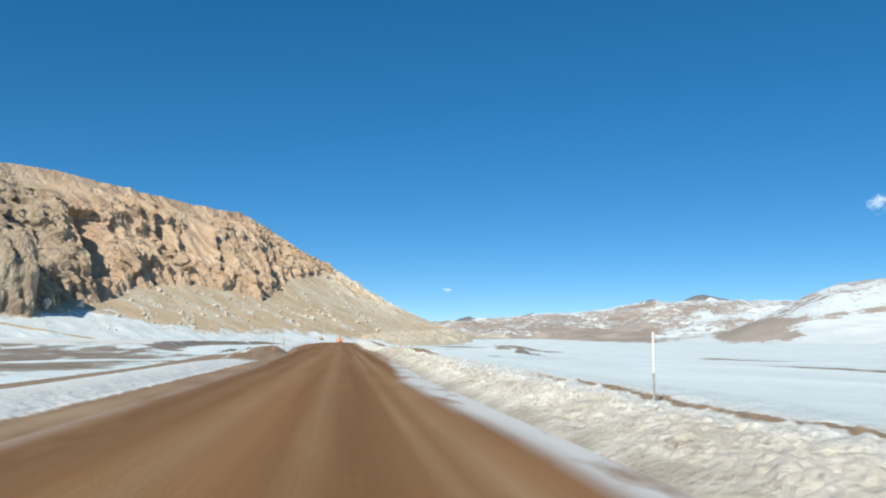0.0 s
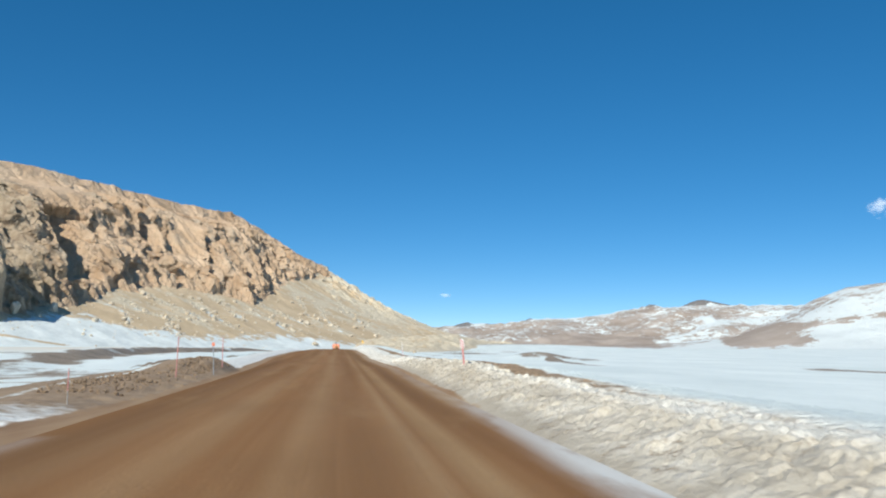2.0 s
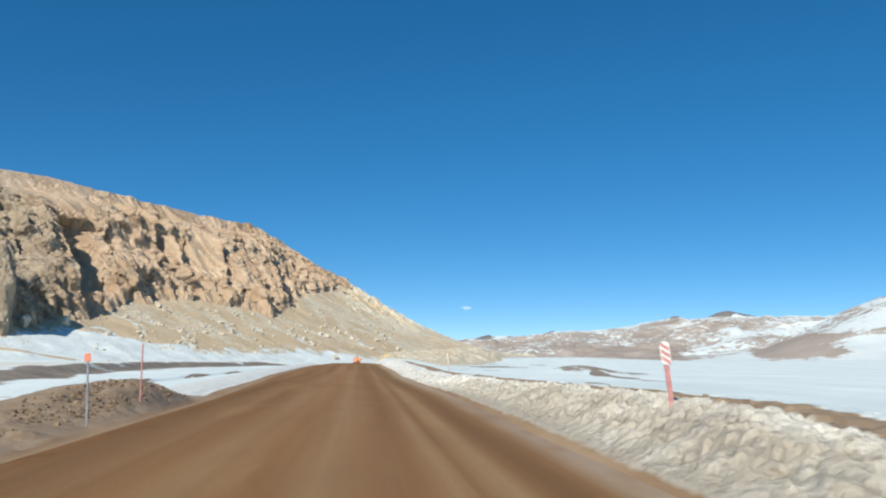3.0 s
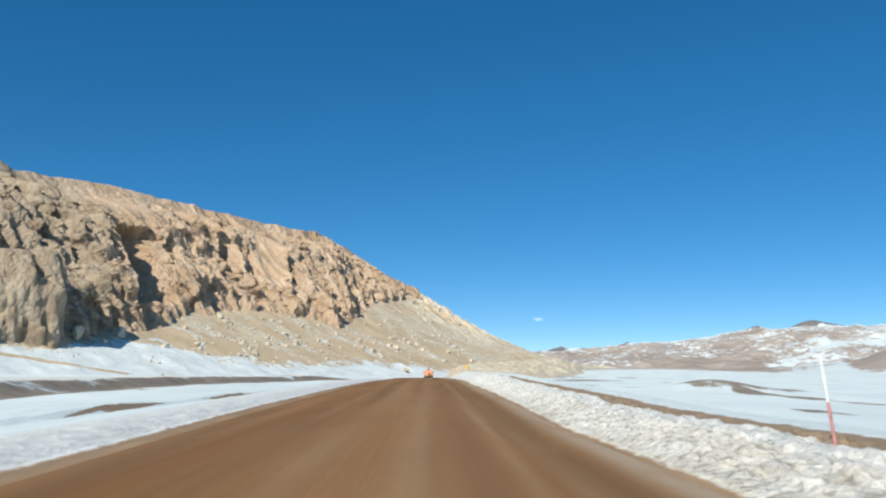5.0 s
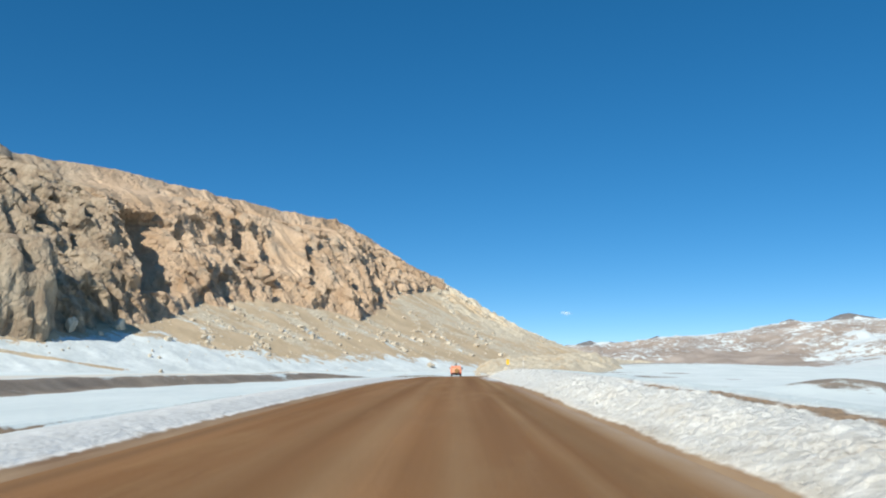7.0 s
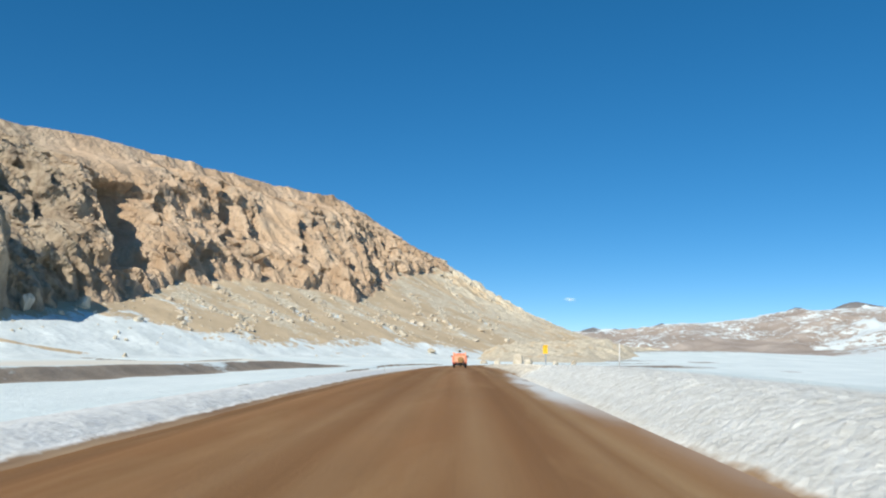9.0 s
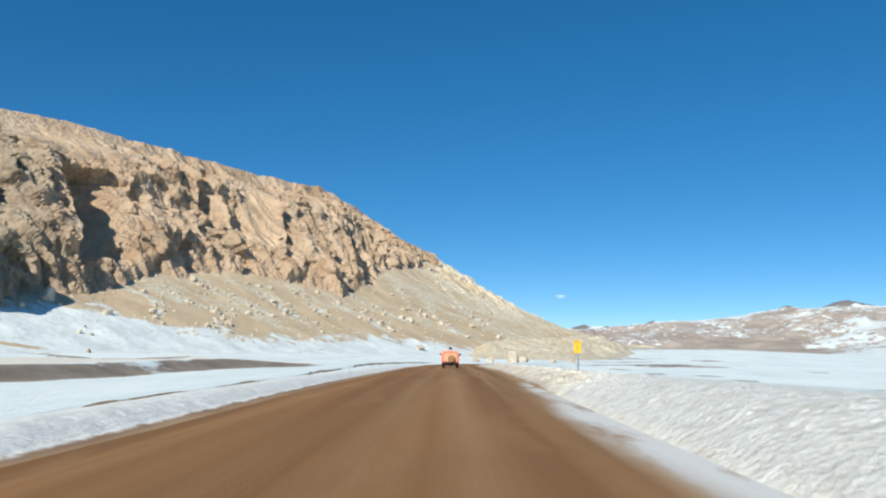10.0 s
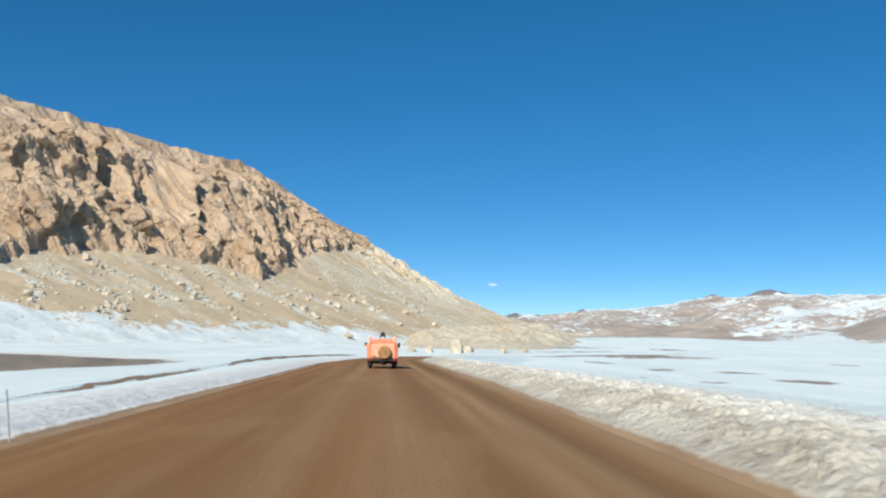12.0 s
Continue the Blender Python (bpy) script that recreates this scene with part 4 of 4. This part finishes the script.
def lathe(profile, axis_at, n=28):
    """A profile of (radius, x) turned about the x axis."""
    bm = bmesh.new()
    rings = []
    for r, x in profile:
        rings.append([bm.verts.new((axis_at[0] + x, axis_at[1] + r * math.cos(k * 2 * math.pi / n), axis_at[2] + r * math.sin(k * 2 * math.pi / n))) for k in range(n)])
    for p, q in zip(rings, rings[1:]):
        for k in range(n):
            bm.faces.new((p[k], p[(k + 1) % n], q[(k + 1) % n], q[k]))
    bm.faces.new(rings[0])
    bm.faces.new(rings[-1])
    return bm


def wheel(truck, x, y, r=0.47, w=0.30):
    tyre = part("tyre", lathe([(r * 0.55, -w / 2), (r * 0.9, -w / 2), (r, -w * 0.36), (r, w * 0.36), (r * 0.9, w / 2), (r * 0.55, w / 2)], (x, y, r)), RUBBER, truck, "dusty black truck tyre")
    s = 1 if x > 0 else -1
    part("rim", lathe([(0.12, s * (w / 2 + 0.01)), (r * 0.5, s * w * 0.48), (r * 0.56, s * w * 0.42), (r * 0.56, s * w * 0.2)], (x, y, r)), BLACK, tyre)


def service_truck():
    truck = thing("service_truck", (0.15, 327.0, float(road_z(327)) - 0.03), "orange road service truck driving ahead on the muddy road", "truck")
    W = 2.36
    # rear body with sloping shoulders
    shape = [(-W / 2, 0.78), (W / 2, 0.78), (W / 2, 1.62), (W / 2 - 0.10, 1.95), (W / 2 - 0.34, 2.18), (-W / 2 + 0.34, 2.18), (-W / 2 + 0.10, 1.95), (-W / 2, 1.62)]
    part("body", outline(shape, 0.0, 3.5, 0.05), ORANGE, truck, "faded orange rear body")
    part("tailgate", outline([(-W / 2 + 0.16, 0.9), (W / 2 - 0.16, 0.9), (W / 2 - 0.16, 1.58), (W / 2 - 0.34, 1.92), (-W / 2 + 0.34, 1.92), (-W / 2 + 0.16, 1.58)], -0.06, 0.03, 0.02), PALE_ORANGE, truck, "sun-bleached orange tailgate")
    for x in (-0.93, 0.93):
        part("corner_post", box(0.12, 0.12, 1.15, (x, -0.03, 0.8), 0.02), ORANGE, truck)
        part("corner_post_cap", box(0.26, 0.22, 0.50, (x, 0.04, 1.98), 0.08, 3, 0.8), PALE_ORANGE, truck, "pale orange lamp housing")
    cab = part("cab", outline([(-1.02, 1.0), (1.02, 1.0), (1.02, 1.75), (0.88, 2.18), (0.72, 2.28), (-0.72, 2.28), (-0.88, 2.18), (-1.02, 1.75)], 3.6, 5.5, 0.06), ORANGE, truck)
    part("rear_window", box(1.2, 0.03, 0.36, (0, 3.58, 1.66), 0.01), GLASS, cab, "dark rear cab window")
    part("bonnet", box(1.9, 1.1, 0.8, (0, 6.0, 0.85), 0.12, 3), ORANGE, truck)
    # spare wheel under a canvas cover
    tire = part("spare_wheel", lathe([(0.18, -0.15), (0.42, -0.15), (0.50, -0.09), (0.50, 0.09), (0.42, 0.15), (0.18, 0.15)], (0, 0, 0)), TAN, truck, "tan canvas-covered spare wheel")
    tire.rotation_euler = (0, 0, radians(90))
    tire.location = (0.16, -0.22, 1.27)
    part("hub", lathe([(0.17, -0.17), (0.13, -0.20), (0.02, -0.21)], (0, 0, 0), 16), TAN, tire)
    # lower works
    part("bumper", box(2.3, 0.16, 0.20, (0, -0.08, 0.60), 0.03), BLACK, truck, "black steel rear bumper")
    part("chassis", box(0.9, 6.2, 0.24, (0, 3.0, 0.55), 0.03), BLACK, truck)
    part("axle", rod((-0.95, 1.2, 0.47), (0.95, 1.2, 0.47), 0.09), BLACK, truck)
    part("differential", lathe([(0.05, -0.24), (0.20, -0.12), (0.20, 0.12), (0.05, 0.24)], (0.1, 1.2, 0.47), 16), BLACK, truck)
    for x in (-0.92, 0.92):
        wheel(truck, x, 1.2)
        wheel(truck, x, 5.3)
        part("mud_flap", box(0.46, 0.03, 0.42, (x, 0.55, 0.30), 0.01), RUBBER, truck, "black rubber mud flap")
        lamp = part("tail_lamp", box(0.22, 0.06, 0.13, (x, -0.16, 0.63), 0.02), LENS, truck, "red tail lamp")
        part("bezel", box(0.26, 0.03, 0.17, (x, -0.13, 0.61), 0.015), BLACK, lamp)
        s = 1 if x > 0 else -1
        arm = part("mirror_arm", rod((s * 0.98, 5.2, 1.75), (s * 1.32, 5.1, 1.82), 0.02), BLACK, truck)
        part("mirror", box(0.2, 0.07, 0.34, (s * 1.36, 5.08, 1.64), 0.03), BLACK, arm, "black wing mirror")
        part("side_marker", box(0.16, 0.14, 0.22, (s * 1.24, 0.3, 1.62), 0.04), PALE_ORANGE if s < 0 else BLACK, truck)
    stack = part("roof_light_bar", box(0.5, 0.24, 0.12, (0.02, 4.2, 2.48), 0.03), BLACK, truck, "dark roof beacon bar")
    part("beacon", lathe([(0.02, -0.18), (0.15, -0.14), (0.17, 0.14), (0.04, 0.18)], (0.02, 4.2, 2.68), 14), BLACK, stack)
    for x in (-0.16, 0.2):
        part("bracket", rod((x, 4.2, 2.26), (x, 4.2, 2.5), 0.03), BLACK, stack)
    for x in (-0.62, 0.62):
        part("hinge", box(0.1, 0.05, 0.16, (x, -0.08, 0.84), 0.01), BLACK, truck)
    part("towing_hook", box(0.14, 0.2, 0.16, (0, -0.16, 0.42), 0.04), BLACK, truck)


def bars(parent, x, z, w, h, y, mat=None):
    return part("lettering_bar", box(w, 0.004, h, (x, y, z), 0.0), mat or INK, parent)


def kilometre_sign():
    x, y = 7.32, 264.2
    z = float(road_z(y)) + 0.66
    sign = thing("kilometre_sign", (x, y, z), "yellow kilometre marker on a grey steel post in the snow", "road sign", turn=-4)
    part("post", box(0.12, 0.06, 1.16, (0.03, 0.03, -0.2), 0.008), ZINC, sign, "galvanised grey steel post")
    W, z0, z1 = 0.40, 0.93, 1.66
    r = 0.035
    pts = []
    for cx, cz, a0 in ((W / 2 - r, z1 - r, 0), (-W / 2 + r, z1 - r, 90), (-W / 2 + r, z0 + r, 180), (W / 2 - r, z0 + r, 270)):
        pts += [(cx + r * math.cos(radians(a0 + k * 22.5)), cz + r * math.sin(radians(a0 + k * 22.5))) for k in range(5)]
    plate = part("plate", outline(pts, -0.012, 0.004), YELLOW, sign, "yellow reflective plate")
    part("divider", box(W - 0.02, 0.004, 0.014, (0, -0.0135, 1.50), 0), INK, plate)
    for k, (bx, bz) in enumerate(((0.0, 1.27), (0.0, 1.12))):
        bars(plate, bx - 0.03, bz, 0.018, 0.11, -0.0135)
        bars(plate, bx + 0.03, bz, 0.018, 0.11, -0.0135)
        bars(plate, bx, bz + 0.095, 0.06, 0.018, -0.0135)
        bars(plate, bx, bz, 0.06, 0.018, -0.0135)
    txt = bpy.data.curves.new("letters", "FONT")
    txt.body, txt.size, txt.align_x, txt.extrude = "KM", 0.155, "CENTER", 0.002
    txt.space_character = 1.25
    txt.materials.append(INK)
    ob = new("letters", txt)
    ob.parent = plate
    ob.rotation_euler = (radians(90), 0, 0)
    ob.location = (0, -0.0145, 1.535)
    ob["label"] = "dark letters KM"
    for bz in (1.02, 1.58):
        part("bolt", rod((0.0, -0.02, bz), (0.0, 0.0, bz), 0.012, n=8), ZINC, plate)


def chevron_marker(x, y, rise, label, group, panel=True, turn=0.0, height=0.88, lean=0.0, tint=None):
    z = float(road_z(y)) + rise
    mark = thing("curve_marker", (x, y, z), label, "road marker", group, turn)
    mark.rotation_euler = (0, radians(lean), radians(turn))
    part("post", box(0.085 if panel else 0.04, 0.045 if panel else 0.03, height * 0.62 + 0.45, (0, 0.03, -0.45), 0.008), tint or RED, mark, "faded painted post")
    if panel:
        w, z0, z1 = 0.17, height * 0.60, height
        r = w / 2
        pts = [(r * math.cos(radians(k * 20)), z1 - r + r * math.sin(radians(k * 20))) for k in range(10)]
        pts += [(-r * math.cos(radians(k * 20)), z0 + r * 0.7 - r * 0.7 * math.sin(radians(k * 20))) for k in range(10)]
        plate = part("panel", outline(pts, -0.01, 0.006), WHITE, mark, "white panel with red diagonal stripes")
        for k in range(3):
            cz = z0 + 0.08 + 0.118 * k
            s = 0.036
            b = outline([(-w * 0.42, cz + 0.055 - s), (w * 0.42, cz - 0.055 - s), (w * 0.42, cz - 0.055 + s), (-w * 0.42, cz + 0.055 + s)], -0.0145, -0.0105)
            part("stripe", b, FADED, plate, "red diagonal stripe")
    return mark


def stake(x, y, rise, height, r, top, foot, label, lean=(0, 0), share=0.35):
    """A snow stake in two colours."""
    z = float(road_z(y)) + rise
    s = thing("snow_stake", (x, y, z), label, "stake", "snow stakes along the road")
    s.rotation_euler = (radians(lean[0]), radians(lean[1]), 0)
    h = height * share
    part("lower_part", rod((0, 0, -0.3), (0, 0, h), r, n=10), foot, s, "stained lower part")
    part("upper_part", rod((0, 0, h), (0, 0, height), r * 0.97, r * 0.9, n=10), top, s)
    part("cap", rod((0, 0, height), (0, 0, height + 0.02), r * 0.9, r * 0.4, n=10), top, s)


def roadside():
    kilometre_sign()
    chevron_marker(6.26, 79.5, 0.86, "faded red and white striped curve marker standing in dirty snow", "curve markers", turn=-6, height=1.04, lean=-6, tint=FADED)
    back = chevron_marker(-4.9, 83.7, 0.62, "grey marker post with an orange reflector on the soil heap", "curve markers", panel=False, turn=4, height=1.5, lean=-2, tint=ZINC)
    part("reflector", box(0.13, 0.02, 0.17, (0.0, 0.0, 0.9), 0.006), BACK, back, "faded orange reflector plate")
    stake(-5.3, 89.6, 0.66, 1.3, 0.022, FADED, FADED, "thin faded red snow stake on the soil heap")
    stake(-5.5, 78.0, 0.60, 1.3, 0.02, FADED, FADED, "faded red snow stake leaning on the soil heap", lean=(0, 2))
    stake(-6.0, 66.4, 0.12, 0.86, 0.014, FADED, GRIMY, "short faded pink snow stake at the end of the berm")
    stake(6.8, 17.05, 0.56, 1.24, 0.023, WHITE, GRIMY, "white snow stake with a mud-stained foot", share=0.36)
    stake(6.85, 120.8, 0.52, 1.24, 0.026, WHITE, FADED, "leaning white snow stake with a faded red foot", lean=(0, -6), share=0.42)
    stake(6.5, 227.8, 0.98, 0.92, 0.018, WHITE, GRIMY, "white snow stake deep in the snow bank", lean=(0, 2), share=0.2)
    stake(-7.75, 282.2, -0.35, 0.98, 0.02, GRIMY, GRIMY, "thin weathered stake beside the snowy road edge", lean=(0, -7), share=0.5)


# ---- clouds ----
def cloud_material():
    """Thin vapour: opaque in the middle, ragged and clear towards the rim."""
    b = Build("thin_cloud", 1.0, spec=0.0)
    c = b.t.nodes.new("ShaderNodeTexCoord")
    sep = b.t.nodes.new("ShaderNodeSeparateXYZ")
    b.t.links.new(c.outputs["Object"], sep.inputs[0])
    r = b.calc("SQRT", b.calc("ADD", b.calc("POWER", b.calc("ABSOLUTE", sep.outputs[0]), 2.0), b.calc("POWER", b.calc("ABSOLUTE", sep.outputs[2]), 2.0)))
    veil = b.calc("SUBTRACT", b.ramp(b.noise(1.7, 6, 0.62, warp=0.5), 0.3, 0.75, 0.0, 1.1), b.ramp(r, 0.15, 0.95))
    m = b.done((0.9, 0.9, 0.9))
    b.put(b.p.inputs["Alpha"], b.ramp(veil, 0.0, 0.8, 0.0, 0.33))
    return m


def cloud(at, size, seed, label, tilt=0.0):
    bm = lump(1.0, seed, 1.0, 4)
    me = bpy.data.meshes.new("cloud")
    bm.to_mesh(me)
    bm.free()
    me.materials.append(CLOUD)
    me.polygons.foreach_set("use_smooth", [True] * len(me.polygons))
    ob = new("cloud", me)
    ob.location, ob.scale, ob.rotation_euler = at, size, (0, radians(tilt), math.atan2(-at[0], at[1]))
    ob.visible_shadow = False
    tagged(ob, label, "cloud", kind="structure")


INK_SOIL = plain("frozen_soil", (0.29, 0.205, 0.13), 0.95, wear=0.45, scale=3.0)
CLOUD = cloud_material()
ground()
road()
snow_bank()
snow_berm()
hill()
low_spur()
far_country()
service_truck()
roadside()
boulders()
debris()
cloud((586, 4553, 292), (62, 40, 20), 3, "small thin wisp of white cloud", 8)
cloud((2625, 3715, 700), (105, 60, 70), 5, "small fluffy white cloud over the hills", -8)
